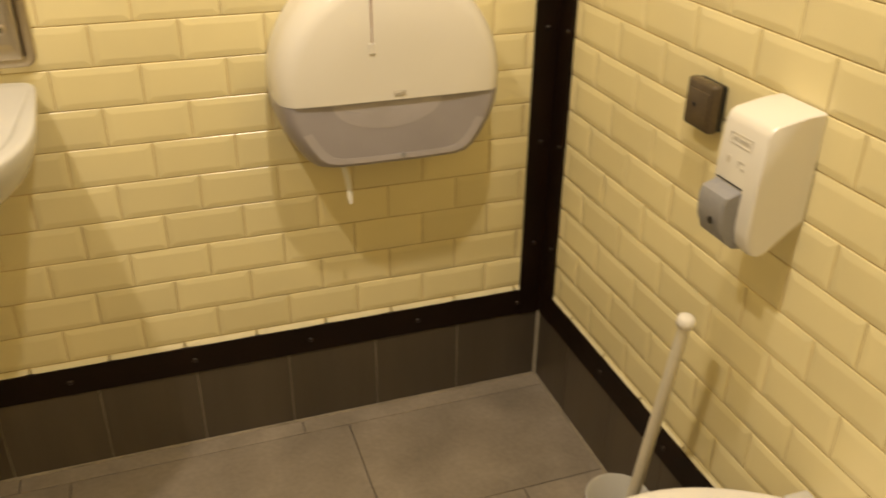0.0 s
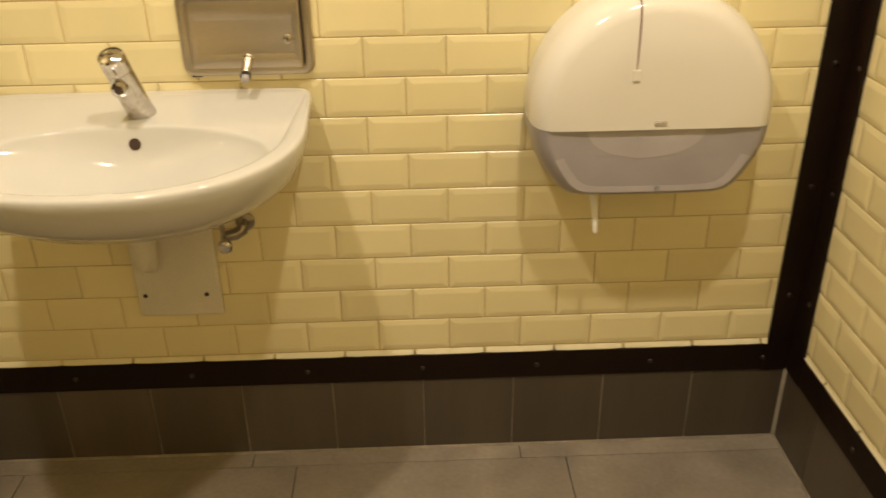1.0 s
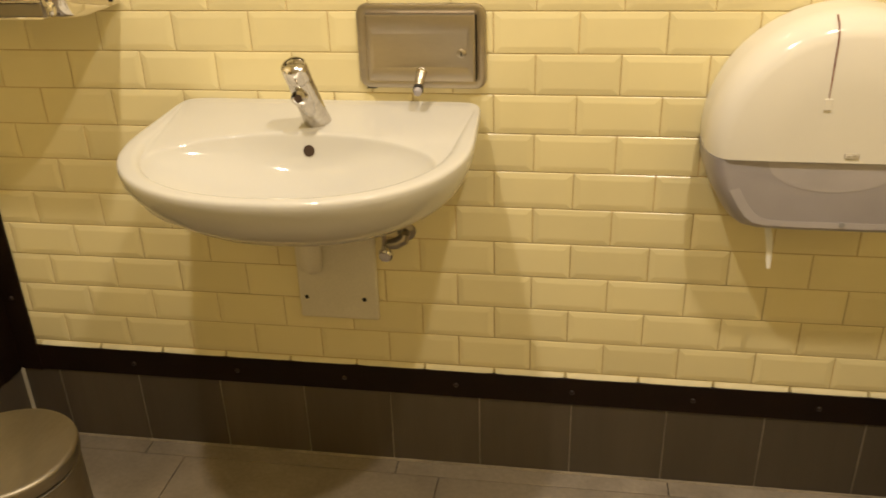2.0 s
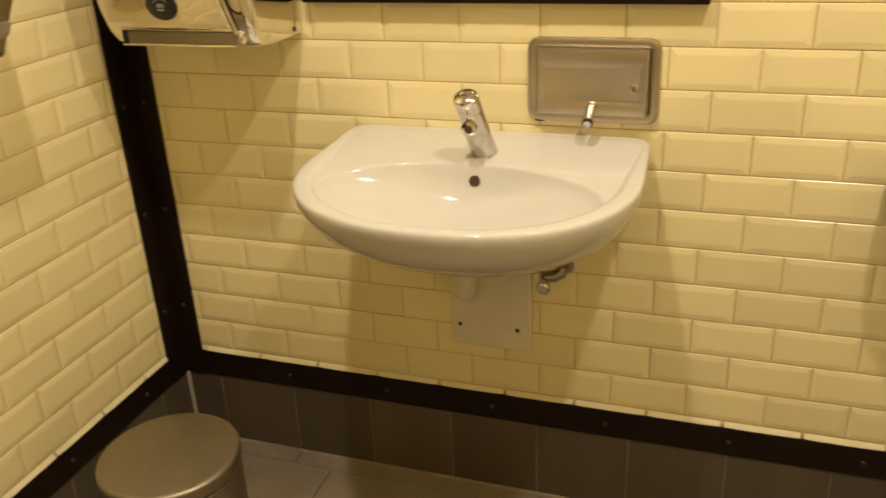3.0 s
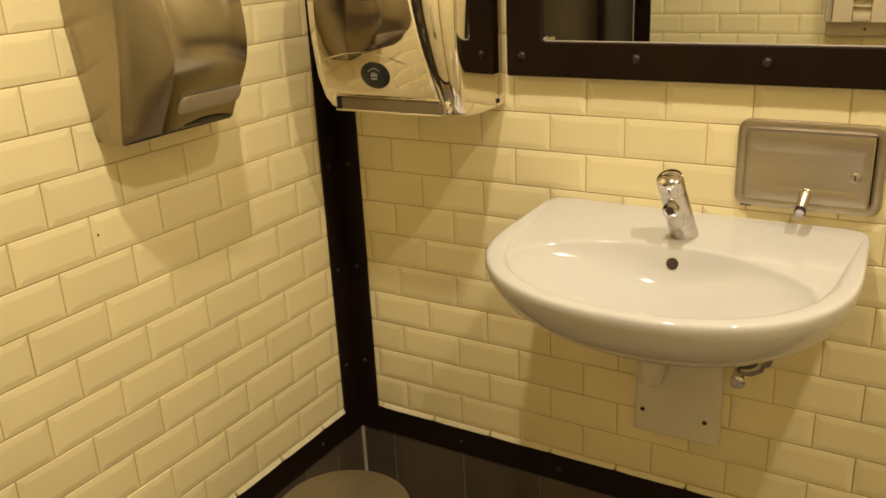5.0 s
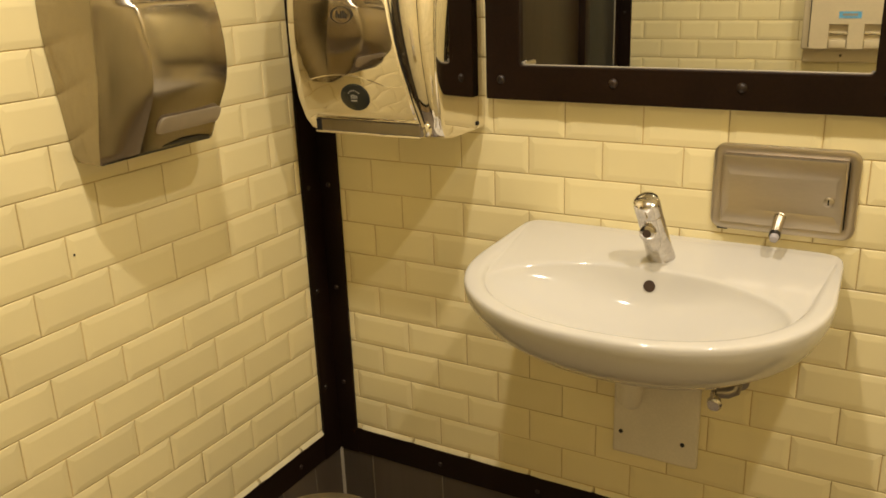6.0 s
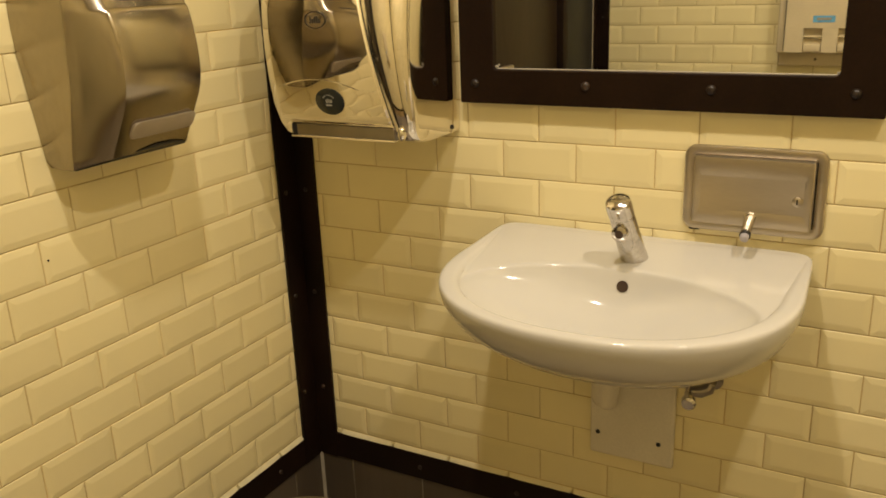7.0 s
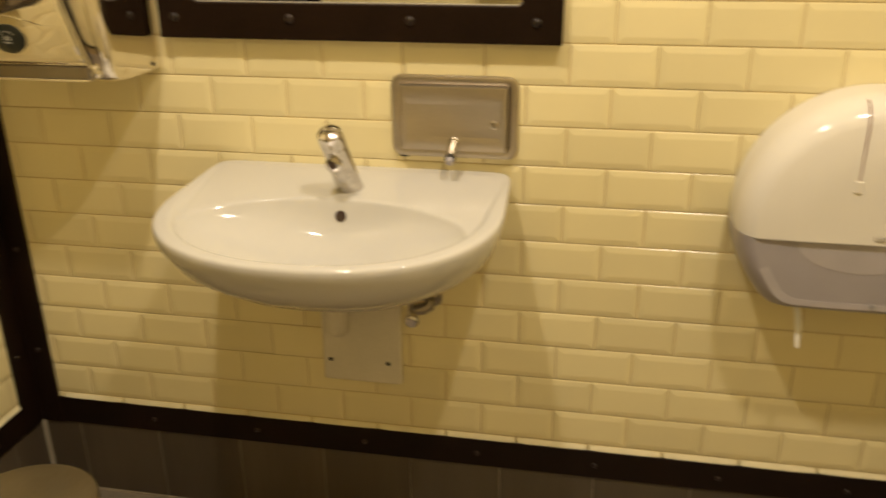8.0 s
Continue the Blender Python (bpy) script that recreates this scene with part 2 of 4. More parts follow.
structure("wall_panel", bm, M_PANEL, "dark slate-grey wall panel beside the door", "panel", 35)
bm = bmesh.new()
box(bm, XL - 0.004, XL + 0.010, -2.062, -2.055, 0.2, ZC)
structure("trim", bm, M_SILICONE, "pale sealing strip along the dark panel", "trim")


# ---- steel strips and corner angles ----
def bolts_on(parent, spots, axis):
    for p in spots:
        bm = bmesh.new()
        dome(bm, p, axis, 0.0058, 0.0032, 10)
        part("bolt", bm, M_BOLT, parent)


def strip(name, x0, x1, y0, y1, z0, z1, label):
    bm = bmesh.new()
    box(bm, x0, x1, y0, y1, z0, z1, 0.0012, 1)
    return structure(name, bm, M_BAND, label, "trim", 35)


S_LABEL = "dark brown steel strip with bolt heads over the skirting"
BWN = 0.058
t = strip("trim", XL + BWN, XR - BWN, -PROUD, -0.0005, BAND0, BAND1, S_LABEL)
bolts_on(t, [(0.092 + 0.251 * k, -PROUD, 0.222) for k in range(-4, 4)], (0, -1, 0))
t = strip("trim", XR - PROUD, XR - 0.0005, YB + BW, -BW, BAND0, BAND1, S_LABEL)
bolts_on(t, [(XR - PROUD, -0.065 - 0.251 * k, 0.222) for k in range(1, 6)], (-1, 0, 0))
t = strip("trim", XL + 0.0005, XL + PROUD, DOOR1, -BW, BAND0, BAND1, S_LABEL)
bolts_on(t, [(XL + PROUD, -0.165 - 0.251 * k, 0.222) for k in range(0, 3)], (1, 0, 0))
strip("trim", XL + BWN, XR - BWN, YB + 0.0005, YB + PROUD, BAND0, BAND1, S_LABEL)

A_LABEL = "dark brown steel angle with bolt heads covering the tiled corner"
for sx, x, sy, y in ((1, XL, -1, 0.0), (-1, XR, -1, 0.0), (1, XL, 1, YB), (-1, XR, 1, YB)):
    bm = bmesh.new()
    p = PROUD
    plan = [(x + sx * 0.0005, y + sy * 0.0005), (x + sx * BWN, y + sy * 0.0005), (x + sx * BWN, y + sy * p), (x + sx * p, y + sy * p), (x + sx * p, y + sy * BW), (x + sx * 0.0005, y + sy * BW)]
    loft(bm, [[(a, b, BAND0 - 0.002) for a, b in plan], [(a, b, ZC) for a, b in plan]])
    t = structure("trim", bm, M_BAND, A_LABEL, "trim")
    heights = [0.135 + 0.25 * k + 0.245 for k in range(8)]
    bolts_on(t, [(x + sx * 0.030, y + sy * p, z) for z in heights], (0, sy, 0))
    bolts_on(t, [(x + sx * p, y + sy * 0.048, z) for z in heights], (sx, 0, 0))

def bead(wall_pose, length, first, pitch, size=1.0):
    """Broken cream bead of sealant on the strip's upper edge, one length for each tile."""
    bm = bmesh.new()
    s = first - pitch
    rng = random.Random(7)
    while s < length:
        a, b = max(0.0, s + 0.0035), min(length, s + pitch - 0.0035)
        s += pitch
        if b - a < 0.01:
            continue
        rings = []
        n = 6
        for i in range(n + 1):
            u = a + (b - a) * i / n
            k = size * (0.75 if i in (0, n) else 1.0) * rng.uniform(0.88, 1.08)
            rings.append([wall_pose @ Vector(q) for q in ((u, 0.001, 0.2575), (u, -0.0052 * k, 0.2575), (u, -0.0040 * k, 0.2605), (u, 0.001, 0.2595 + 0.0075 * k))])
        loft(bm, rings, True, True)
    structure("trim", bm, M_BEAD, "broken cream sealant bead along the steel strip", "trim", 40)


bead(Matrix.Translation((XL + BWN, 0, 0)), XR - XL - 2 * BWN, (-XL - BWN + 0.076) % 0.152, 0.152)
bead(Matrix.Translation((XR, -BW, 0)) @ Matrix.Rotation(radians(-90), 4, "Z"), 1.3, 0.163 - BW, 0.1505, 0.55)
bead(Matrix.Translation((XL, DOOR1, 0)) @ Matrix.Rotation(radians(90), 4, "Z"), -DOOR1 - BW, (-DOOR1 - 0.2290 - 0.074) % 0.148, 0.148)

# silicone in the inner corners of the skirting
for x in (XL + 0.004, XR - 0.004):
    bm = bmesh.new()
    rod(bm, [((x, -0.004, 0.0), 0.0055), ((x, -0.004, BAND0), 0.0055)], 8)
    structure("trim", bm, M_SILICONE, "pale silicone bead in the skirting corner", "trim", 40)
for p, q in (((XL, -0.004, 0.0), (XR, -0.004, 0.0)), ((XR - 0.004, 0, 0.0), (XR - 0.004, YB, 0.0))):
    bm = bmesh.new()
    rod(bm, [(p, 0.0042), (q, 0.0042)], 8)
    structure("trim", bm, M_SKIRT_GROUT, "thin grey grout line between floor and skirting", "trim", 40)


# ---- things on the north wall ----
CX = -0.388


def wash_basin():
    root = thing("wash_basin", (CX, 0, 0.64), "white vitreous china wall-hung wash basin", "basin")
    n = 72
    half, back = 0.300, 0.291

    def tilt(y):
        return 0.852 + 0.05 * y

    def outline(scale, y_front=0.451):
        pts = []
        for i in range(n):
            a = 2 * math.pi * i / n
            c, s = math.cos(a), math.sin(a)
            e = 2 / 2.25
            if s <= 0:
                x = half * math.copysign(abs(c) ** e, c)
                y = -0.20 - (y_front - 0.20) * abs(s) ** e
            else:
                e = 2 / 16.0
                x = math.copysign(abs(c) ** e, c)
                y = -0.20 + 0.20 * abs(s) ** e
                x *= half + (back - half) * (y + 0.20) / 0.20
            pts.append((x * scale, y))
        return pts

    def place(pts, drop, yscale=1.0):
        out = []
        for x, y in pts:
            y = min(-0.0005, y * yscale)
            back = max(0.0, 1.0 + y / 0.24)
            front = min(1.0, max(0.0, -y / 0.36))
            fall = drop * (0.91 - 0.05 * front) if drop > 0.03 else drop
            out.append((CX + x * (1.0 + 1.3 * back * min(0.075, max(0.0, drop - 0.045)) * min(1.0, (0.2 - drop) / 0.06)), y, tilt(y) - fall))
        return out

    outer = []
    for sx, sy, drop in ((0.990, 0.990, -0.0045), (0.9965, 0.9965, -0.003), (1.0, 1.0, 0.001), (0.9995, 0.9995, 0.008), (0.993, 0.993, 0.022), (0.970, 0.972, 0.046), (0.930, 0.936, 0.074),
                         (0.865, 0.878, 0.100), (0.765, 0.81, 0.127), (0.60, 0.68, 0.141), (0.45, 0.55, 0.149), (0.32, 0.43, 0.154), (0.20, 0.34, 0.156)):
        outer.append(place(outline(sx), drop, sy))
    # the bowl: same number of points, so the rim bridges ring to ring
    cy, ax, ay = -0.283, 0.245, 0.130

    def bowl(kx, ky, drop):
        pts = []
        e = 2 / (2.0 + 0.35 * max(0.0, kx - 0.5) / 0.5)
        for i in range(n):
            a = 2 * math.pi * i / n
            c, s = math.cos(a), math.sin(a)
            x = ax * kx * math.copysign(abs(c) ** e, c)
            y = cy + 0.012 * (1 - ky) + ay * ky * math.copysign(abs(s) ** e, s)
            if s > 0:
                y -= 0.030 * kx * (abs(c) ** 2.0) * s
            pts.append((CX + x, y, tilt(y) - drop))
        return pts

    def shelf(kx, ky, rise):
        """A ring inside the rim; the step down to it fades out towards the wall."""
        pts = []
        for x, y in outline(1.0):
            fade = min(1.0, max(0.0, (-y * ky - 0.03) / 0.12))
            pts.append((CX + x * (kx * fade + (0.3 * kx + 0.7) * (1 - fade)), min(-0.006 - 0.25 * (1 - ky), y * ky), tilt(y * ky) + 0.0040 + (rise - 0.0040) * fade))
        return pts

    rings = list(reversed(outer))
    for kx, ky, rise in ((0.972, 0.980, 0.0054), (0.930, 0.962, 0.0048), (0.906, 0.951, 0.0036), (0.897, 0.946, 0.0002), (0.886, 0.941, -0.0026)):
        rings.append(shelf(kx, ky, rise))
    for kx, ky, drop in ((1.020, 1.020, 0.0045), (1.005, 1.006, 0.0062), (0.993, 0.996, 0.0105), (0.962, 0.981, 0.0190), (0.90, 0.963, 0.029), (0.79, 0.936, 0.042), (0.66, 0.89, 0.055), (0.53, 0.80, 0.067), (0.40, 0.63, 0.078), (0.28, 0.40, 0.090), (0.10, 0.15, 0.093)):
        ring = bowl(kx, ky, drop)
        if kx > 1.01:
            # keep the shelf between rim and bowl flat
            near, far = [Vector(p) for p in rings[-1]], [Vector(p) for p in ring]
            rings += [[a.lerp(b, u) for a, b in zip(near, far)] for u in (0.08, 0.35, 0.65, 0.93)]
        rings.append(ring)
    bm = bmesh.new()
    loft(bm, rings, True, True)
    part("bowl", bm, M_CERAMIC, root, "", 60)
    # overflow hole and its rim, waste in the bottom
    p, ax_v = Vector((CX + 0.002, -0.1590, 0.811)), Vector((0, -0.97, 0.24))
    # no real hole: a solid plug with the inner shade in its brown colour
    bm = bmesh.new()
    rod(bm, [(p - ax_v * 0.004, 0.0102), (p + ax_v * 0.0012, 0.0102)], 24)
    part("overflow_hole", bm, M_HOLE, root, "dark round overflow hole")
    bm = bmesh.new()
    rod(bm, [((CX, -0.275, 0.738), 0.03), ((CX, -0.275, 0.7475), 0.03), ((CX, -0.275, 0.749), 0.024)], 28)
    part("waste", bm, M_CHROME, root, "chrome waste")
    bm = bmesh.new()
    box(bm, CX - 0.25, CX + 0.25, -0.004, 0.0, 0.846, 0.8545, 0.001, 1)
    part("sealant", bm, M_SILICONE, root, "pale sealant along the wall")


def tap():
    base, top = Vector((CX + 0.004, -0.100, 0.846)), Vector((CX - 0.004, -0.164, 0.949))
    d = (top - base).normalized()
    root = thing("tap", base, "chrome push-button basin tap leaning forward", "tap")
    bm = bmesh.new()
    rod(bm, [(base - d * 0.012, 0.0245), (base + d * 0.004, 0.0245), (base + d * 0.02, 0.0232), (top - d * 0.012, 0.0215), (top - d * 0.010, 0.0208)], 32)
    part("body", bm, M_SATIN, root)
    bm = bmesh.new()
    rod(bm, [(top - d * 0.0095, 0.0205), (top - d * 0.008, 0.0222), (top + d * 0.014, 0.0222), (top + d * 0.021, 0.0205), (top + d * 0.025, 0.0150), (top + d * 0.026, 0.006)], 32)
    part("push_button", bm, M_SATIN, root, "chrome push button head")
    s = base + d * 0.080
    f = Vector((0.03, -0.99, -0.06)).normalized()
    bm = bmesh.new()
    rod(bm, [(s, 0.0125), (s + f * 0.028, 0.0125), (s + f * 0.0285, 0.0135), (s + f * 0.038, 0.0135), (s + f * 0.039, 0.0115)], 24)
    spout = part("spout", bm, M_SATIN, root)
    # opening drawn as a disc, its inner shade put into the colour
    bm = bmesh.new()
    rod(bm, [(s + f * 0.0385, 0.0072), (s + f * 0.0396, 0.0072)], 20)
    part("aerator", bm, M_HOLE, spout, "dark aerator opening")


def basin_cover():
    root = thing("trap_cover", (-0.404, 0, 0.38), "white plastic trap cover plate screwed under the basin", "cover")
    bm = bmesh.new()
    x0, x1, z0, z1 = -0.489, -0.318, 0.381, 0.702
    box(bm, x0, x1, -0.016, -0.001, z0, z1, 0.005, 3)
    part("plate", bm, M_WHITE_MATT, root)
    bm = bmesh.new()
    rod(bm, [((-0.448, -0.045, 0.708), 0.026), ((-0.448, -0.045, 0.545), 0.026), ((-0.450, -0.040, 0.525), 0.024), ((-0.452, -0.018, 0.508), 0.020), ((-0.452, -0.004, 0.505), 0.020)], 20)
    part("trap_pipe", bm, M_WHITE_MATT, root)
    for x in (-0.472, -0.347):
        bm = bmesh.new()
        rod(bm, [((x, -0.0155, 0.431), 0.0046), ((x, -0.0172, 0.431), 0.0046), ((x, -0.0180, 0.431), 0.0030)], 14)
        part("screw", bm, M_BLACK, root, "dark screw head")


def angle_valve():
    root = thing("angle_valve", (-0.27, 0, 0.57), "chrome angle valve on the tiles below the basin", "valve")
    # flange and body are coloured darker for the basin's shade
    bm = bmesh.new()
    rod(bm, [((-0.252, 0.0, 0.587), 0.019), ((-0.252, -0.005, 0.587), 0.019), ((-0.252, -0.009, 0.587), 0.009), ((-0.252, -0.040, 0.587), 0.009)], 20)
    part("flange", bm, M_STEEL_SHADED, root)
    bm = bmesh.new()
    rod(bm, [((-0.283, -0.050, 0.579), 0.0105), ((-0.265, -0.045, 0.580), 0.0120), ((-0.252, -0.040, 0.587), 0.0125), ((-0.248, -0.038, 0.598), 0.0090)], 18)
    part("body", bm, M_STEEL_SHADED, root)
    bm = bmesh.new()
    rod(bm, [((-0.287, -0.050, 0.575), 0.0070), ((-0.280, -0.075, 0.573), 0.0080), ((-0.280, -0.077, 0.573), 0.0130), ((-0.277, -0.088, 0.572), 0.0130), ((-0.277, -0.090, 0.5715), 0.009)], 18)
    part("knob", bm, M_SATIN, root, "round chrome knob")
    bm = bmesh.new()
    rod(bm, [((-0.287, -0.050, 0.575), 0.005), ((-0.287, -0.055, 0.605), 0.005), ((-0.307, -0.07, 0.655), 0.005)], 12)
    part("supply_hose", bm, M_STEEL, root)


def soap_panel():
    x0, x1, z0, z1 = -0.324, -0.088, 0.884, 1.037
    w, h, cx, cz = x1 - x0, z1 - z0, (x0 + x1) / 2, (z0 + z1) / 2
    root = thing("soap_dispenser", (cx, 0, z0), "brushed stainless steel recessed soap dispenser panel", "soap dispenser")
    bm = bmesh.new()

    def ring(inset, y, r):
        return [(cx + a, y, cz + b) for a, b in rounded(w - 2 * inset, h - 2 * inset, r)]

    loft(bm, [ring(0, -0.0005, 0.020), ring(0.0, -0.007, 0.020), ring(0.0012, -0.0092, 0.019), ring(0.003, -0.0100, 0.018), ring(0.0135, -0.0096, 0.011), ring(0.0165, -0.0075, 0.009)], True, True)
    part("rim", bm, M_STEEL, root)
    # door of the panel: flat top and bottom band, hollowed face between
    a0, a1, b0, b1 = x0 + 0.019, x1 - 0.019, z0 + 0.016, z1 - 0.016
    bm = bmesh.new()

    def pane(dx0, dx1, dz0, dz1, y, r=0.002):
        return [((a0 + dx0 + a1 - dx1) / 2 + a, y, (b0 + dz0 + b1 - dz1) / 2 + b) for a, b in rounded(a1 - a0 - dx0 - dx1, b1 - b0 - dz0 - dz1, r, 3)]

    loft(bm, [pane(0, 0, 0, 0, -0.006), pane(0, 0, 0, 0, -0.0205), pane(0.0015, 0.0015, 0.0015, 0.0015, -0.0230), pane(0.004, 0.003, 0.003, 0.005, -0.0236), pane(0.011, 0.012, 0.024, 0.031, -0.0218), pane(0.013, 0.014, 0.026, 0.034, -0.0210)], True, True)
    panel_door = part("door", bm, M_STEEL, root, "", 25)
    # two near-black strips paint the shade in the gaps at door and rim
    bm = bmesh.new()
    box(bm, a1 + 0.0004, a1 + 0.0022, -0.0085, -0.006, b0, b1)
    part("gap", bm, M_SHADE_CHIP, root, "dark strip for the shaded gap beside the door")
    bm = bmesh.new()
    box(bm, x0 + 0.012, x0 + 0.030, -0.0060, -0.0005, z0 - 0.0022, z0 - 0.0002)
    part("gap", bm, M_SHADE_CHIP, root, "dark strip for the shaded gap under the rim")
    bm = bmesh.new()
    rod(bm, [((-0.131, -0.018, 0.952), 0.0085), ((-0.131, -0.0240, 0.952), 0.0085), ((-0.131, -0.0250, 0.952), 0.007)], 20)
    lock = part("lock", bm, M_STEEL, panel_door, "round key lock")
    bm = bmesh.new()
    box(bm, -0.1322, -0.1298, -0.0257, -0.0245, 0.9475, 0.9565)
    part("key_slot", bm, M_SHADE_CHIP, root, "dark key slot")
    bm = bmesh.new()
    p, q = Vector((-0.205, -0.017, 0.917)), Vector((-0.205, -0.066, 0.893))
    d = (q - p).normalized()
    rod(bm, [(p, 0.0112), (p + d * 0.004, 0.0112), (p + d * 0.006, 0.0095), (q - d * 0.012, 0.0086)], 22)
    part("nozzle", bm, M_SATIN, root, "chrome soap nozzle")
    bm = bmesh.new()
    rod(bm, [(q - d * 0.012, 0.0092), (q - d * 0.005, 0.0095)], 20)
    part("nozzle_ring", bm, M_BLACK, root, "dark ring on the nozzle")
    bm = bmesh.new()
    rod(bm, [(q - d * 0.005, 0.0075), (q + d * 0.003, 0.0070), (q + d * 0.005, 0.004)], 20)
    part("nozzle_tip", bm, M_GREY_PALE, root, "pale nozzle tip")


def framed_mirror():
    x0, x1, z0, z1 = -0.762, -0.014, 1.097, 1.95
    fw, low = 0.071, 0.0645
    root = thing("mirror", ((x0 + x1) / 2, 0, z0), "wall mirror in a dark brown riveted steel frame", "mirror")
    cx, cz, w, h = (x0 + x1) / 2, (z0 + z1) / 2, x1 - x0, z1 - z0

    def ring(inset, r, y):
        rise = (fw - low) * inset / fw
        return [(cx + a, y, cz - rise / 2 + b) for a, b in rounded(w - 2 * inset, h - 2 * inset + rise, r)]

    bm = bmesh.new()
    loft(bm, [ring(0, 0.003, -0.001), ring(0, 0.003, -0.0225), ring(0.0015, 0.002, -0.024), ring(fw - 0.002, 0.010, -0.024), ring(fw, 0.009, -0.0225), ring(fw, 0.009, -0.010)], False, False)
    part("frame", bm, M_FRAME, root, "", 0)
    bm = bmesh.new()
    box(bm, x0 + fw - 0.002, x1 - fw + 0.002, -0.015, -0.004, z0 + low - 0.002, z1 - fw + 0.002)
    part("glass", bm, M_MIRROR, root, "silvered mirror glass", 0)
    # chipped pale sealant along the glass edge
    bm = bmesh.new()
    rod(bm, [((x0 + fw, -0.0155, z0 + low + 0.001), 0.0016), ((x1 - fw, -0.0155, z0 + low + 0.001), 0.0016)], 6)
    part("glass_edge", bm, M_SILICONE, root, "pale polished glass edge")
    for x, k in ((x0 + fw + 0.005, 1.0), (x1 - fw - 0.003, 0.7)):
        bm = bmesh.new()
        dome(bm, (x, -0.0150, z0 + low + 0.004), (0, -1, 0), 0.0042 * k, 0.0022, 7)
        dome(bm, (x + 0.004, -0.0150, z0 + low + 0.008 * k), (0, -1, 0), 0.0024 * k, 0.0016, 6)
        part("sealant_chip", bm, M_SILICONE, root, "pale crumb of sealant in the corner")
    for z in (z0 + 0.038, z1 - 0.033):
        for k in range(4):
            bm = bmesh.new()
            dome(bm, (-0.7295 + 0.2235 * k, -0.024, z), (0, -1, 0), 0.0088, 0.006, 16)
            part("rivet", bm, M_BOLT, root)
    for x in (x0 + 0.033, x1 - 0.033):
        for k in range(1, 4):
            bm = bmesh.new()
            dome(bm, (x, -0.024, z0 + 0.033 + 0.197 * k), (0, -1, 0), 0.0088, 0.006, 16)
            part("rivet", bm, M_BOLT, root)


def towel_dispenser():
    x0, x1, z0 = -1.100, -0.777, 1.038
    root = thing("towel_dispenser", ((x0 + x1) / 2, 0, z0), "polished chrome paper towel dispenser in the corner", "towel dispenser")
    levels = ((0.000, 0.146, 0.014), (0.004, 0.170, 0.011), (0.012, 0.182, 0.008), (0.030, 0.1905, 0.004), (0.070, 0.1998, 0.0), (0.100, 0.2052, 0.0), (0.130, 0.2094, 0.0), (0.160, 0.2122, 0.0), (0.190, 0.2135, 0.0),
              (0.220, 0.2132, 0.0), (0.250, 0.2112, 0.0), (0.280, 0.2074, 0.0), (0.310, 0.199, 0.001), (0.335, 0.180, 0.003), (0.360, 0.150, 0.006), (0.380, 0.100, 0.014))

    def ring(dz, depth, inset, shrink=0.0, out=0.0):
        a, b = x0 + inset * 1.6, x1 - inset * 0.15
        r = min(0.022 + 0.20 * dz, depth * 0.62)
        pts = [(b, -0.0005), (b, -(depth - r))]
        for k in range(1, 7):
            g = radians(90 * k / 6)
            pts.append((b - r + r * math.cos(g), -(depth - r) - r * math.sin(g)))
        r = min(0.030, depth * 0.4)
        for k in range(0, 7):
            g = radians(90 + 90 * k / 6)
            pts.append((a + r + r * math.cos(g), -(depth - r) - r * math.sin(g)))
        pts += [(a, -0.0005)]
        return [(x, y - out, z0 + dz) for x, y in pts]

    bm = bmesh.new()
    loft(bm, [ring(*lv) for lv in levels], True, True)
    body = part("housing", bm, M_CHROME, root, "", 50)

    # separate front cover, a little proud, with a groove of shadow round it
    def front(dz):
        for (a, d0, _), (b, d1, _) in zip(levels, levels[1:]):
            if a <= dz <= b:
                return -(d0 + (d1 - d0) * (dz - a) / (b - a))
        return -levels[-1][1]

    def cover(left, right, lo, hi, lift, steps=14, sag=0.0):
        bm = bmesh.new()
        rings = []
        for i in range(steps + 1):
            dz = lo + (hi - lo) * i / steps
            y = front(dz)
            ease = min(1.0, min(i, steps - i) / 1.0)
            a, b = left(dz) + 0.003, right(dz) - 0.005
            row = [(left(dz), y + 0.004, z0 + dz)]
            for k in range(13):
                u = k / 12
                row.append((a + (b - a) * u, y - lift * ease - sag * 4 * u * (1 - u), z0 + dz))
            rings.append(row + [(right(dz), y + 0.003, z0 + dz)])
        loft(bm, rings, True, True)
        return bm

    def edge(dz):
        return x1 - min(0.022 + 0.20 * dz, 0.090) - 0.006

    part("front_cover", cover(lambda z: x0 + 0.030, lambda z: edge(z) - 0.003, 0.040, 0.340, 0.0035, 40, 0.0018), M_CHROME, root, "mirror-bright front cover", 30)
    # the groove's shadow is a near-black strip laid along the cover
    part("seam", cover(lambda z: edge(z) - 0.0035, lambda z: edge(z) + 0.0025, 0.012, 0.35, 0.0008), M_SHADE_CHIP, root, "dark strip for the shaded seam beside the cover")
    # curved rib under the cover's middle
    bm = bmesh.new()
    stops = []
    for k in range(15):
        u = k / 14
        x = x0 + 0.040 + u * 0.215
        dz = 0.106 + 0.018 * math.sin(math.pi * min(1, u * 1.15)) - 0.004 * u
        stops.append(((x, front(dz) - 0.0035 - 0.0070 * u * (1 - u), z0 + dz), 0.0013))
    rod(bm, stops, 8)
    part("rib", bm, M_CHROME, root)
    # paper slot
    # the slot's recess is only suggested by its darker, shaded colour
    bm = bmesh.new()
    box(bm, x0 + 0.050, x1 - 0.036, -0.1945, -0.178, z0 + 0.010, z0 + 0.034, 0.002, 1)
    slot = part("paper_slot", bm, M_STEEL_SHADED, root, "recessed grey paper slot")
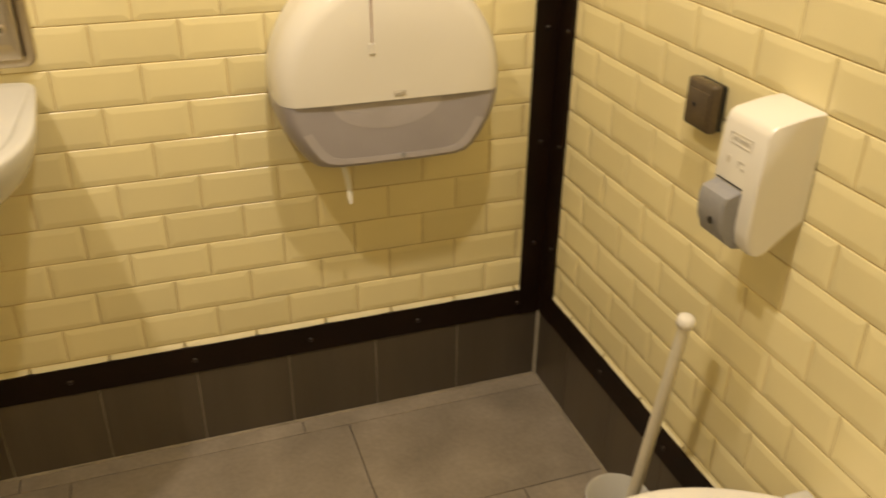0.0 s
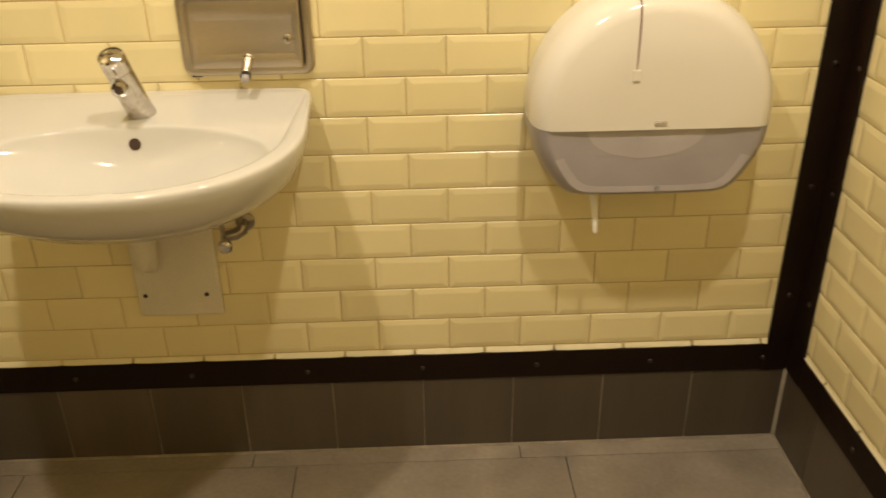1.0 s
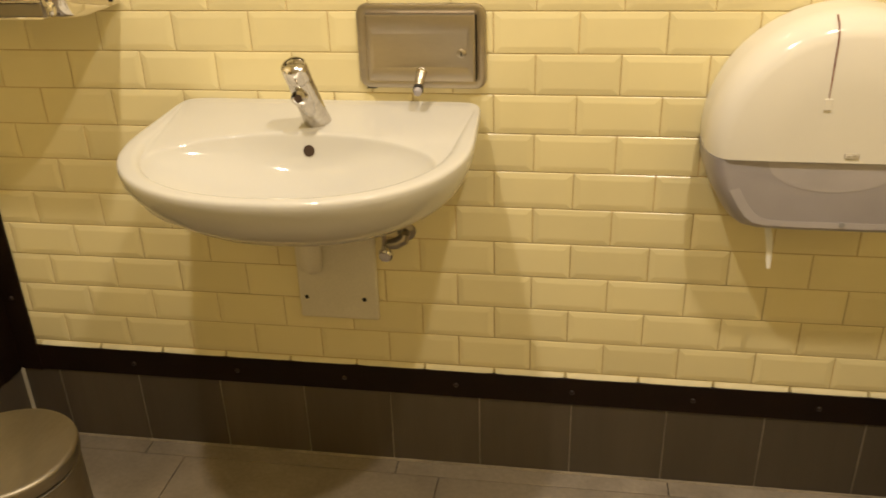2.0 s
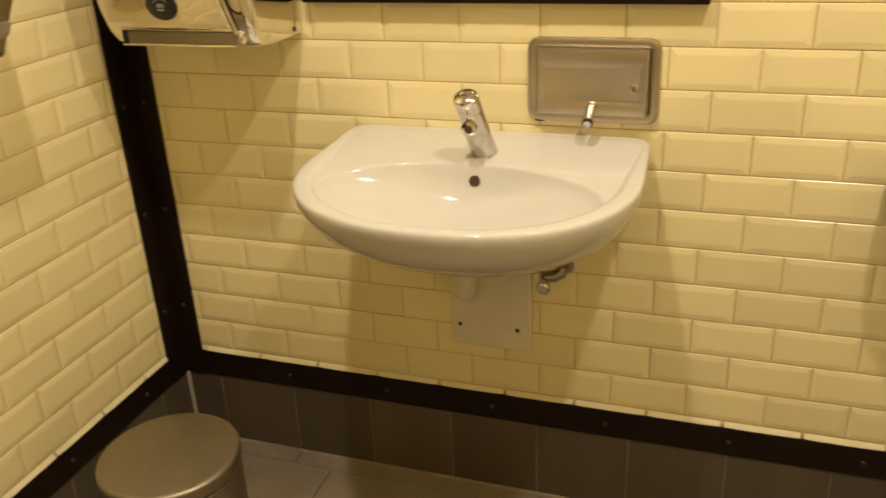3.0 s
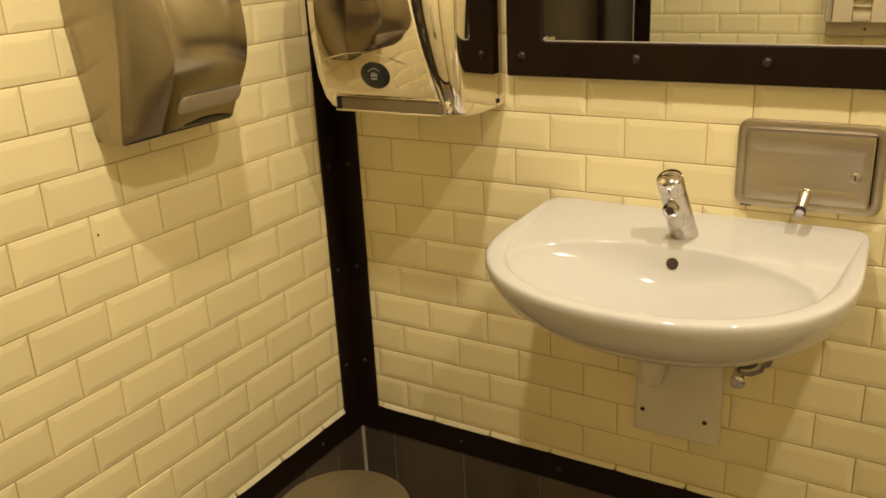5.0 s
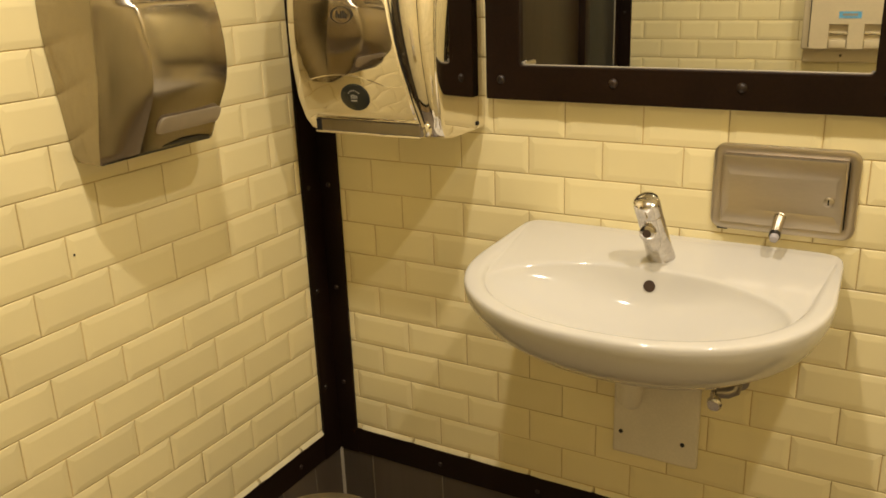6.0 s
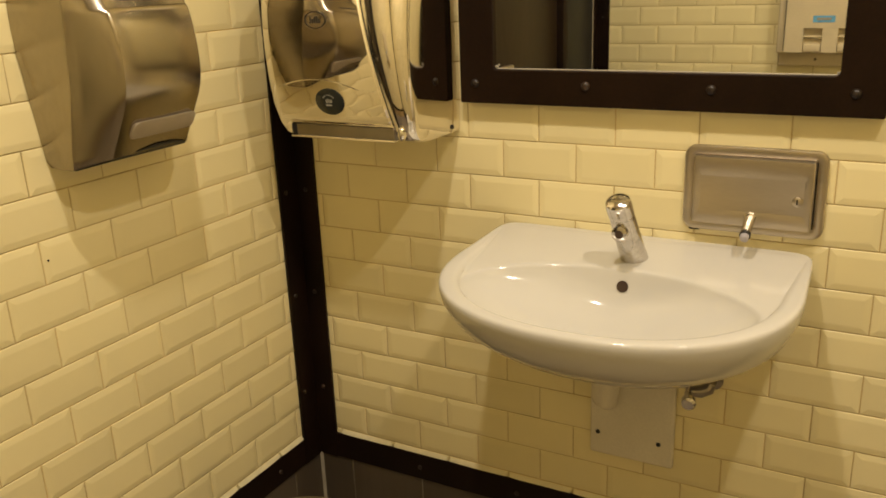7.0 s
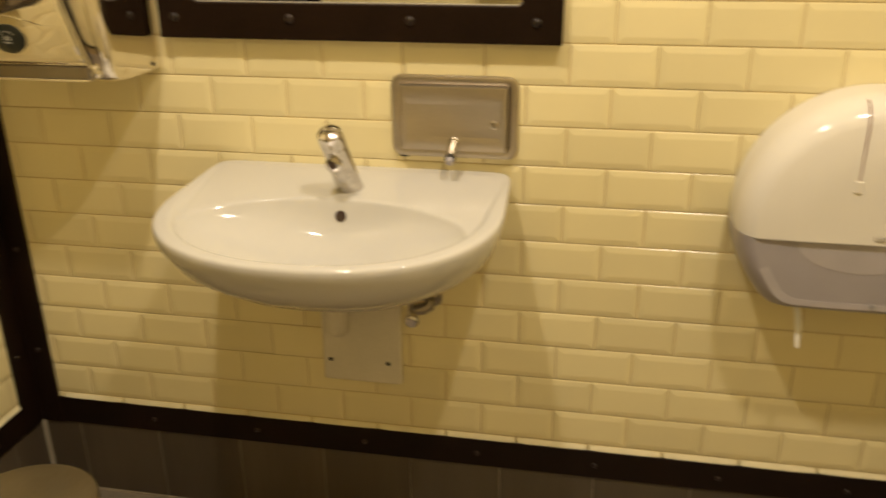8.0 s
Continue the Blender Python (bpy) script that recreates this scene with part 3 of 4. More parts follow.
    for za, zb in ((z0 + 0.0345, z0 + 0.0375), (z0 + 0.0065, z0 + 0.0105)):
        bm = bmesh.new()
        box(bm, x0 + 0.048, x1 - 0.036, -0.1955, -0.182, za, zb, 0.001, 1)
        part("slot_lip", bm, M_CHROME, slot)
    # shade at the slot's left end, painted as a near-black patch
    bm = bmesh.new()
    box(bm, x0 + 0.051, x0 + 0.063, -0.1951, -0.186, z0 + 0.011, z0 + 0.033)
    part("slot_shadow", bm, M_SHADE_CHIP, slot, "dark patch for the shade at the slot's end")
    # oval sensor badge with a hand sign drawn as bars
    c = Vector((-0.944, front(0.080) - 0.0058, z0 + 0.080))
    bm = bmesh.new()
    rings = []
    for k, out in ((1.0, 0.0), (1.0, 0.0025), (0.95, 0.0035)):
        rings.append([(c.x + 0.0325 * k * math.cos(a), front(0.080 + 0.0255 * k * math.sin(a)) - 0.0038 - out, c.z + 0.0255 * k * math.sin(a)) for a in [2 * math.pi * i / 32 for i in range(32)]])
    loft(bm, rings, True, True)
    c.y -= 0.0020
    badge = part("sensor_badge", bm, M_TEAL, root, "dark oval sensor badge with a pale sign")
    bm = bmesh.new()
    for k in range(4):
        box(bm, c.x - 0.006 + 0.0038 * k, c.x - 0.0042 + 0.0038 * k, c.y - 0.0026, c.y - 0.0018, c.z - 0.002, c.z + 0.006 - 0.001 * abs(k - 1))
    box(bm, c.x - 0.006, c.x + 0.0072, c.y - 0.0026, c.y - 0.0018, c.z - 0.007, c.z - 0.0045)
    for k in range(7):
        g = radians(40 + 100 * k / 6)
        box(bm, c.x + 0.015 * math.cos(g) - 0.001, c.x + 0.015 * math.cos(g) + 0.001, c.y - 0.0026, c.y - 0.0018, c.z + 0.013 * math.sin(g) - 0.001, c.z + 0.013 * math.sin(g) + 0.001)
    part("sign", bm, M_PALEMARK, badge, "pale printed sign", 0)
    # maker's mark: plain dark oval ring with a bar
    c = Vector((-0.955, front(0.230) - 0.0060, z0 + 0.230))
    bm = bmesh.new()
    slope = 0.03
    rings = []
    for k, dy in ((1.0, 0.0), (1.0, -0.0008), (0.90, -0.0008), (0.90, 0.0)):
        rings.append([(c.x + 0.0240 * k * math.cos(a), c.y + dy + slope * 0.0155 * k * math.sin(a), c.z + 0.0155 * k * math.sin(a)) for a in [2 * math.pi * i / 32 for i in range(32)]])
    loft(bm, rings, False, False)
    for k in range(5):
        box(bm, c.x - 0.012 + 0.0052 * k, c.x - 0.0095 + 0.0052 * k, c.y - 0.0010, c.y + 0.0006, c.z - 0.006, c.z + (0.007 if k in (0, 2, 3) else 0.002))
    part("maker_mark", bm, M_DARKMARK, root, "dark oval printed mark", 0)
    # hinge pin and screw on the side
    bm = bmesh.new()
    p = Vector((x1 - 0.022, -0.1865, z0 + 0.024))
    rings = [[(p.x + k * 0.007 * math.cos(a), p.y - dy, p.z + k * 0.013 * math.sin(a)) for a in [2 * math.pi * i / 20 for i in range(20)]] for k, dy in ((1.0, 0.0), (1.0, 0.008), (0.7, 0.012), (0.3, 0.0135))]
    loft(bm, rings, True, True)
    part("hinge_pin", bm, M_CHROME, root)
    bm = bmesh.new()
    rod(bm, [((x1 - 0.002, -0.034, z0 + 0.011), 0.0045), ((x1 + 0.0012, -0.034, z0 + 0.011), 0.0045)], 14)
    part("screw_hole", bm, M_SHADE_CHIP, root, "dark screw hole")


def paper_dispenser():
    cx, cz, R = 0.517, 0.824, 0.219
    split = 0.803
    root = thing("toilet_roll_dispenser", (cx, 0, 0.66), "white jumbo toilet roll dispenser with smoky grey lower window", "roll dispenser")

    def upper(k, y):
        pts = []
        a0 = math.asin((split - cz) / R)
        for i in range(41):
            a = a0 + (math.pi - 2 * a0) * i / 40
            pts.append((cx + R * k * math.cos(a), y, split + (cz + R * math.sin(a) - split) * k))
        for i in range(1, 12):
            u = i / 12
            pts.append((cx - R * k * math.cos(a0) * (1 - 2 * u), y, split))
        return pts

    rings = [upper(1.0, -0.001), upper(1.0, -0.060), upper(0.995, -0.078), upper(0.975, -0.098), upper(0.94, -0.114), upper(0.89, -0.124), upper(0.84, -0.1285), upper(0.5, -0.131)]
    bm = bmesh.new()
    loft(bm, rings, True, True)
    part("cover", bm, M_WHITE, root, "glossy white domed cover", 50)

    corner = [(0.2185, 0.0), (0.2150, -0.030), (0.2030, -0.063), (0.184, -0.096), (0.168, -0.118), (0.152, -0.130), (0.130, -0.135), (0.07, -0.137)]
    half_l = [(x, split - 0.001 + z) for x, z in corner]

    def lower(k, y, lift=0.0):
        pts = [(cx + x * k, y, split - 0.001 + (z - split + 0.001) * (k if z < split - 0.02 else 1)) for x, z in half_l]
        pts += [(cx - x * k, y, split - 0.001 + (z - split + 0.001) * (k if z < split - 0.02 else 1)) for x, z in reversed(half_l)]
        return pts

    bm = bmesh.new()
    loft(bm, [lower(1.0, -0.001), lower(1.0, -0.060), lower(0.993, -0.080), lower(0.972, -0.100), lower(0.935, -0.116), lower(0.885, -0.1235), lower(0.865, -0.1245), lower(0.84, -0.1247), lower(0.5, -0.1247)], True, True)
    window = part("window", bm, M_GREY, root, "smoky grey see-through lower window", 50)
    # paler inner rim that shows along the window's lower edge, and the roll behind it
    bm = bmesh.new()
    pts_o = lower(0.872, -0.1250)
    pts_i = lower(0.795, -0.1254)
    keep = [i for i in range(len(pts_o)) if pts_o[i][2] < split - 0.045]
    rows = [[bm.verts.new(p) for p in (pts_o[i], (pts_o[i][0], pts_o[i][1] - 0.0005, pts_o[i][2]), pts_i[i], (pts_i[i][0], pts_i[i][1] + 0.0015, pts_i[i][2]))] for i in keep]
    for a, b in zip(rows, rows[1:]):
        for k in range(3):
            bm.faces.new((a[k], a[k + 1], b[k + 1], b[k]))
    part("window_edge", bm, M_GREY_PALE, window, "paler rim of the window", 60)
    bm = bmesh.new()
    arc = [(cx - 0.015 + 0.105 * math.cos(a), split - 0.003 + 0.052 * math.sin(a)) for a in [math.pi + math.pi * i / 20 for i in range(21)]]
    loft(bm, [[(x, -0.1243, z) for x, z in arc], [(x, -0.1252, z) for x, z in arc]], True, True)
    part("roll_shade", bm, M_GREY_PALE, window, "pale paper roll showing through", 60)
    bm = bmesh.new()
    rod(bm, [((cx + 0.013, -0.120, 0.690), 0.005), ((cx + 0.013, -0.1275, 0.690), 0.005)], 14)
    part("lock", bm, M_BUTTON, root, "small round lock")
    # level gauge slit with its red-brown line, the catch below
    bm = bmesh.new()
    rod(bm, [((0.473, -0.1302, 0.910), 0.0013), ((0.473, -0.1298, 1.000), 0.0013), ((0.473, -0.1250, 1.0155), 0.0013), ((0.473, -0.1150, 1.0275), 0.0013), ((0.473, -0.0990, 1.0365), 0.0013)], 6)
    part("gauge_slit", bm, M_RED, root, "thin red-brown level slit", 0)
    bm = bmesh.new()
    box(bm, 0.4665, 0.4795, -0.1322, -0.129, 0.892, 0.911, 0.001, 1)
    part("catch", bm, M_WHITE, root)
    # the catch's small shadow, painted as a grey strip at its lower edge
    bm = bmesh.new()
    box(bm, 0.4675, 0.4785, -0.1330, -0.1318, 0.8915, 0.8928)
    part("catch_shadow", bm, M_MARK, root, "fine grey strip for the shadow under the catch", 0)
    # maker's mark as a plain outlined plate
    x0, x1, z0, z1 = 0.5120, 0.5345, 0.8105, 0.8200
    bm = bmesh.new()
    box(bm, x0, x1, -0.1325, -0.1295, z0, z1, 0.0006, 1)
    mark = part("maker_mark", bm, M_MARK, root, "small grey outlined mark", 0)
    bm = bmesh.new()
    box(bm, x0 + 0.0015, x1 - 0.0015, -0.1330, -0.1322, z0 + 0.0015, z1 - 0.0015)
    part("mark_field", bm, M_WHITE, mark, "", 0)
    bm = bmesh.new()
    box(bm, x0 + 0.003, x0 + 0.0105, -0.1334, -0.1328, z0 + 0.0030, z0 + 0.0062)
    box(bm, x0 + 0.0118, x0 + 0.020, -0.1334, -0.1328, z0 + 0.0030, z0 + 0.0074)
    part("mark_print", bm, M_MARK, mark, "", 0)
    # loose end of the paper
    bm = bmesh.new()
    rings = []
    for k in range(9):
        u = k / 8
        w = 0.010 * (1 - 0.35 * u) + 0.004 * math.sin(3 * u)
        x, y, z = 0.412 + 0.020 * u + 0.004 * math.sin(4 * u), -0.085 - 0.012 * u, 0.685 - 0.097 * u
        rings.append([(x - w / 2, y - 0.002, z), (x, y - 0.004, z), (x + w / 2, y - 0.001, z), (x, y + 0.002, z)])
    loft(bm, rings, True, True)
    part("paper_end", bm, M_PAPER, root, "torn end of white toilet paper", 60)


# ---- things on the east wall ----
def wall_switch():
    y0, y1, z0, z1 = -0.572, -0.504, 0.850, 0.926
    root = thing("wall_switch", (XR, (y0 + y1) / 2, z0), "dark bronze plastic surface-mounted light switch", "switch")
    bm = bmesh.new()
    box(bm, XR - 0.010, XR - 0.001, y0 + 0.002, y1 - 0.002, z0 + 0.002, z1 - 0.002, 0.003, 2)
    part("back_box", bm, M_BLACK, root)
    bm = bmesh.new()
    box(bm, XR - 0.029, XR - 0.0095, y0, y1, z0, z1, 0.006, 3)
    part("cover_frame", bm, M_BRONZE, root)
    bm = bmesh.new()
    box(bm, XR - 0.0315, XR - 0.027, y0 + 0.006, y1 - 0.006, z0 + 0.006, z1 - 0.014, 0.0015, 2)
    part("rocker", bm, M_BRONZE, root)
    bm = bmesh.new()
    box(bm, XR - 0.0323, XR - 0.0312, -0.536, -0.529, z0 + 0.036, z0 + 0.041)
    part("pilot_mark", bm, M_BLACK, root, "small dark mark", 0)


def wall_soap():
    y0, y1 = -0.772, -0.680
    root = thing("soap_dispenser", (XR, (y0 + y1) / 2, 0.75), "white plastic wall soap dispenser with grey push button", "soap dispenser")
    cy = (y0 + y1) / 2
    # side profile (distance from the wall, height), rounded at the bottom front
    prof = [(0.001, 0.790), (0.030, 0.770), (0.056, 0.748), (0.068, 0.744), (0.078, 0.748), (0.086, 0.760), (0.090, 0.780), (0.089, 0.85), (0.085, 0.918), (0.081, 0.928), (0.074, 0.933), (0.03, 0.942), (0.001, 0.944)]
    bm = bmesh.new()
    rings = []
    for y, k in ((y0, 0.965), (y0 + 0.0015, 0.985), (y0 + 0.005, 1.0), (y1 - 0.005, 1.0), (y1 - 0.0015, 0.985), (y1, 0.965)):
        rings.append([(XR - 0.001 - (d - 0.001) * k, y, 0.84 + (z - 0.84) * (0.5 + 0.5 * k)) for d, z in prof])
    loft(bm, rings, True, True)
    part("housing", bm, M_WHITE, root, "", 40)
    bm = bmesh.new()
    bp = [(0.086, 0.835), (0.112, 0.826), (0.116, 0.815), (0.114, 0.785), (0.104, 0.760), (0.088, 0.747), (0.070, 0.745), (0.080, 0.79)]
    rings = [[(XR - d * (1 - i), y, z) for d, z in bp] for y, i in ((y0 + 0.027, 0.03), (y0 + 0.030, 0.0), (y1 - 0.011, 0.0), (y1 - 0.008, 0.03))]
    loft(bm, rings, True, True)
    button = part("push_button", bm, M_BUTTON, root, "grey push button", 40)
    bm = bmesh.new()
    rod(bm, [((XR - 0.108, cy + 0.004, 0.786), 0.0055), ((XR - 0.1155, cy + 0.004, 0.786), 0.0055)], 18)
    part("button_mark", bm, M_DARKMARK, button, "small dark mark")
    # seam shade above the button, drawn as a near-black strip
    bm = bmesh.new()
    box(bm, XR - 0.0905, XR - 0.088, y0 + 0.027, y1 - 0.008, 0.836, 0.8375)
    part("seam", bm, M_SHADE_CHIP, root, "dark strip for the shaded seam above the button", 0)
    # printed marks as plain bars
    bm = bmesh.new()

    def depth(z):
        return XR - 0.085 - (0.918 - z) * 0.0588

    for a, b, c, d in ((0.020, 0.066, 0.9040, 0.9055), (0.020, 0.066, 0.8900, 0.8915), (0.020, 0.022, 0.8900, 0.9055), (0.064, 0.066, 0.8900, 0.9055), (0.026, 0.036, 0.895, 0.901), (0.039, 0.060, 0.895, 0.901)):
        box(bm, depth((c + d) / 2) - 0.0006, depth(c) + 0.003, y1 - b, y1 - a, c, d)
    part("printed_mark", bm, M_FAINT, root, "grey outlined printed mark", 0)
    bm = bmesh.new()
    for a, b, c, d in ((0.022, 0.028, 0.862, 0.872), (0.046, 0.058, 0.870, 0.872), (0.046, 0.048, 0.862, 0.872), (0.053, 0.060, 0.860, 0.864)):
        box(bm, depth((c + d) / 2) - 0.0006, depth(c) + 0.003, y1 - b, y1 - a, c, d)
    part("printed_sign", bm, M_FAINT, root, "grey printed signs", 0)
    root.location.z += 0.006


def toilet():
    cy = -1.015
    root = thing("toilet", (XR, cy, 0.06), "white wall-hung toilet with closed white seat lid", "toilet")

    def outline(half, length, start=0.012, taper=0.37):
        """Plan from the wall outwards: a rear that narrows to the hinges and a long round front."""
        side = []
        for k in range(10):
            d = start + (0.24 - start) * k / 10
            side.append((d, half * (1 - taper * ((0.24 - d) / 0.19) ** 2)))
        for k in range(19):
            a = radians(90 - 90 * k / 18)
            side.append((0.24 + (length - 0.24) * math.cos(a), half * math.sin(a) ** 0.92))
        return [(XR - d, cy + w) for d, w in side] + [(XR - d, cy - w) for d, w in reversed(side[:-1])]

    bm = bmesh.new()
    rings = []
    for half, length, z in ((0.09, 0.28, 0.07), (0.125, 0.33, 0.085), (0.145, 0.40, 0.14), (0.158, 0.46, 0.22), (0.170, 0.51, 0.31), (0.177, 0.53, 0.365), (0.177, 0.53, 0.385), (0.170, 0.52, 0.390)):
        rings.append([(x, y, z) for x, y in outline(half, length, start=0.001, taper=0.20)])
    loft(bm, rings, True, True)
    part("bowl", bm, M_CERAMIC, root, "", 60)
    for name, z0, z1, half, start in (("seat", 0.391, 0.407, 0.184, 0.05), ("lid", 0.408, 0.424, 0.188, 0.048)):
        bm = bmesh.new()
        rings = [[(x, y, z) for x, y in outline(half - i, 0.535 - i, start=start)] for i, z in ((0.004, z0), (0.0, z0 + 0.004), (0.0, z1 - 0.005), (0.004, z1 - 0.001), (0.012, z1))]
        loft(bm, rings, True, True)
        part(name, bm, M_WHITE, root, "", 60)
    bm = bmesh.new()
    box(bm, XR - 0.045, XR - 0.001, cy - 0.118, cy + 0.118, 0.388, 0.424, 0.006, 3)
    part("rear_deck", bm, M_CERAMIC, root, "", 50)
    for s in (-1, 1):
        bm = bmesh.new()
        rod(bm, [((XR - 0.046, cy + s * 0.055, 0.412), 0.009), ((XR - 0.046, cy + s * 0.105, 0.412), 0.009)], 16)
        part("hinge", bm, M_WHITE, root)


def toilet_brush():
    c = Vector((0.794, -0.602, 0.0))
    root = thing("toilet_brush", c, "white plastic toilet brush standing in its cup", "toilet brush")
    bm = bmesh.new()
    prof = [(0.044, 0.0), (0.047, 0.004), (0.051, 0.06), (0.059, 0.159), (0.0605, 0.166), (0.0590, 0.168), (0.0572, 0.164), (0.049, 0.06), (0.044, 0.008)]
    loft(bm, [[(c.x + r * math.cos(a), c.y + r * math.sin(a), z) for a in [2 * math.pi * i / 40 for i in range(40)]] for r, z in prof], True, True)
    part("cup", bm, M_CUP, root, "", 50)
    a, b = Vector((0.806, -0.606, 0.05)), Vector((0.826, -0.667, 0.586))
    d = (b - a).normalized()
    bm = bmesh.new()
    rod(bm, [(a, 0.010), (a + d * 0.15, 0.0112), (b - d * 0.03, 0.0098), (b - d * 0.012, 0.0090)], 20)
    part("handle", bm, M_WHITE_MATT, root)
    bm = bmesh.new()
    rod(bm, [(b - d * 0.013, 0.0085), (b - d * 0.010, 0.0135), (b - d * 0.002, 0.0158), (b + d * 0.006, 0.0135), (b + d * 0.010, 0.007)], 20)
    part("knob", bm, M_WHITE, root, "white rounded knob", 60)
    bm = bmesh.new()
    rod(bm, [(a + d * 0.0, 0.03), (a + d * 0.03, 0.038), (a + d * 0.07, 0.034), (a + d * 0.085, 0.012)], 16)
    part("bristles", bm, M_WHITE_MATT, root)


# ---- things on the west wall and floor ----
def hand_dryer():
    y0, y1, z0 = -0.631, -0.383, 1.061
    root = thing("hand_dryer", (XL, (y0 + y1) / 2, z0), "brushed stainless steel wall hand dryer", "hand dryer")
    chamfer = 0.042
    # casing at each height: height, depth of the flat cheeks, depth of the front, rise from cheek to front
    levels = ((0.000, 0.060, 0.102, 0.27), (0.003, 0.0625, 0.107, 0.26), (0.014, 0.064, 0.113, 0.25), (0.040, 0.068, 0.127, 0.20), (0.070, 0.075, 0.141, 0.12), (0.095, 0.080, 0.1525, 0.06), (0.115, 0.084, 0.1590, 0.025), (0.135, 0.0872, 0.1626, 0.005),
              (0.155, 0.0897, 0.1638, 0.0), (0.180, 0.092, 0.1630, 0.0), (0.215, 0.0955, 0.1580, 0.0), (0.240, 0.098, 0.1510, 0.0), (0.2435, 0.0985, 0.1490, 0.0), (0.2465, 0.099, 0.1465, 0.0), (0.249, 0.0995, 0.1430, 0.0), (0.300, 0.094, 0.120, 0.0), (0.335, 0.080, 0.098, 0.0), (0.350, 0.055, 0.07, 0.0))

    def height(dz, slope, d):
        return z0 + dz + slope * max(0.0, d - 0.06)

    def ring(dz, side, front, slope):
        spread = -0.006 * max(0.0, 1 - dz / 0.014) + 0.021 * min(1.0, dz / 0.2) * min(1.0, (0.36 - dz) / 0.08)
        half = [(0.001, -spread), (side - 0.003, 0.0), (side - 0.0005, 0.0008), (side + 0.0015, 0.003)]
        for u in (0.2, 0.4, 0.6, 0.8, 0.93):
            half.append((side + (front - side) * u + 0.004 * math.sin(math.pi * u), 0.003 + (chamfer - 0.003) * u))
        half += [(front - 0.0005, chamfer + 0.001), (front, chamfer + 0.003)]
        plan = [(d, y0 + o) for d, o in half]
        for u in (0.25, 0.5, 0.75):
            plan.append((front + 0.003 * math.sin(math.pi * u), y0 + chamfer + (y1 - y0 - 2 * chamfer) * u))
        plan += [(d, y1 - o) for d, o in reversed(half)]
        return [(XL + d, y, height(dz, slope, d)) for d, y in plan]

    bm = bmesh.new()
    loft(bm, [ring(*lv) for lv in levels], True, True)
    part("casing", bm, M_STEEL_WARM, root, "", 26)

    def face(z):
        rows = [(height(dz, slope, front) - z0, front) for dz, _, front, slope in levels]
        for (a, d0), (b, d1) in zip(rows, rows[1:]):
            if a <= z <= b:
                return d0 + (d1 - d0) * (z - a) / (b - a) + 0.002
        return 0.102

    # flat plate low on the front
    ya, yb = -0.565, y1 - chamfer - 0.001
    cy, cz = (ya + yb) / 2, 0.056
    bm = bmesh.new()
    quad = rounded(yb - ya, 0.028, 0.010)
    loft(bm, [[(XL + face(cz + b * k) + out, cy + a * k, z0 + cz + b * k) for a, b in quad] for k, out in ((1.0, -0.003), (1.0, 0.0035), (0.97, 0.0050))], True, True)
    part("sensor_plate", bm, M_PLATE, root, "flat pale plate above the outlet", 40)
    # dark mouth that follows the lower edge from the cheek round to the far end of the front
    bm = bmesh.new()
    stops = ((0.004, 0.0635, 0.0015), (0.020, 0.082, 0.0030), (0.041, 0.0995, 0.0045), (0.055, 0.1005, 0.0060), (0.078, 0.1015, 0.0060), (0.084, 0.1015, 0.0040), (0.090, 0.1018, 0.0085), (0.130, 0.1030, 0.0130), (0.170, 0.1020, 0.0120), (0.198, 0.1010, 0.0070), (0.206, 0.1000, 0.0020))
    rings = []
    for o, d, h in stops:
        lo = height(0.0, 0.27, d) - 0.0012
        rings.append([(XL + d - 0.012, y0 + o, lo), (XL + d + 0.0012, y0 + o, lo), (XL + d + 0.0016 + 0.95 * h, y0 + o, lo + h), (XL + d - 0.012, y0 + o, lo + h)])
    loft(bm, rings, True, True)
    part("air_outlet", bm, M_BLACK, root, "dark air outlet along the lower edge", 0)
    bm = bmesh.new()
    box(bm, XL + 0.001, XL + 0.006, y0 + 0.004, y1 - 0.004, z0 + 0.006, z0 + 0.330, 0.001, 1)
    part("back_plate", bm, M_BLACK, root)
    # maker's name as plain bars
    bm = bmesh.new()
    for k in range(7):
        y = y0 + 0.072 + 0.0105 * k + (0.004 if k > 2 else 0.0)
        box(bm, XL + 0.128, XL + 0.1375, y, y + 0.0072, z0 + 0.266, z0 + 0.275)
    for k in range(3):
        box(bm, XL + 0.130, XL + 0.1410, y0 + 0.073 + 0.007 * k, y0 + 0.077 + 0.007 * k, z0 + 0.2585, z0 + 0.2600)
    part("print", bm, M_DARKMARK, root, "dark unreadable print", 0)


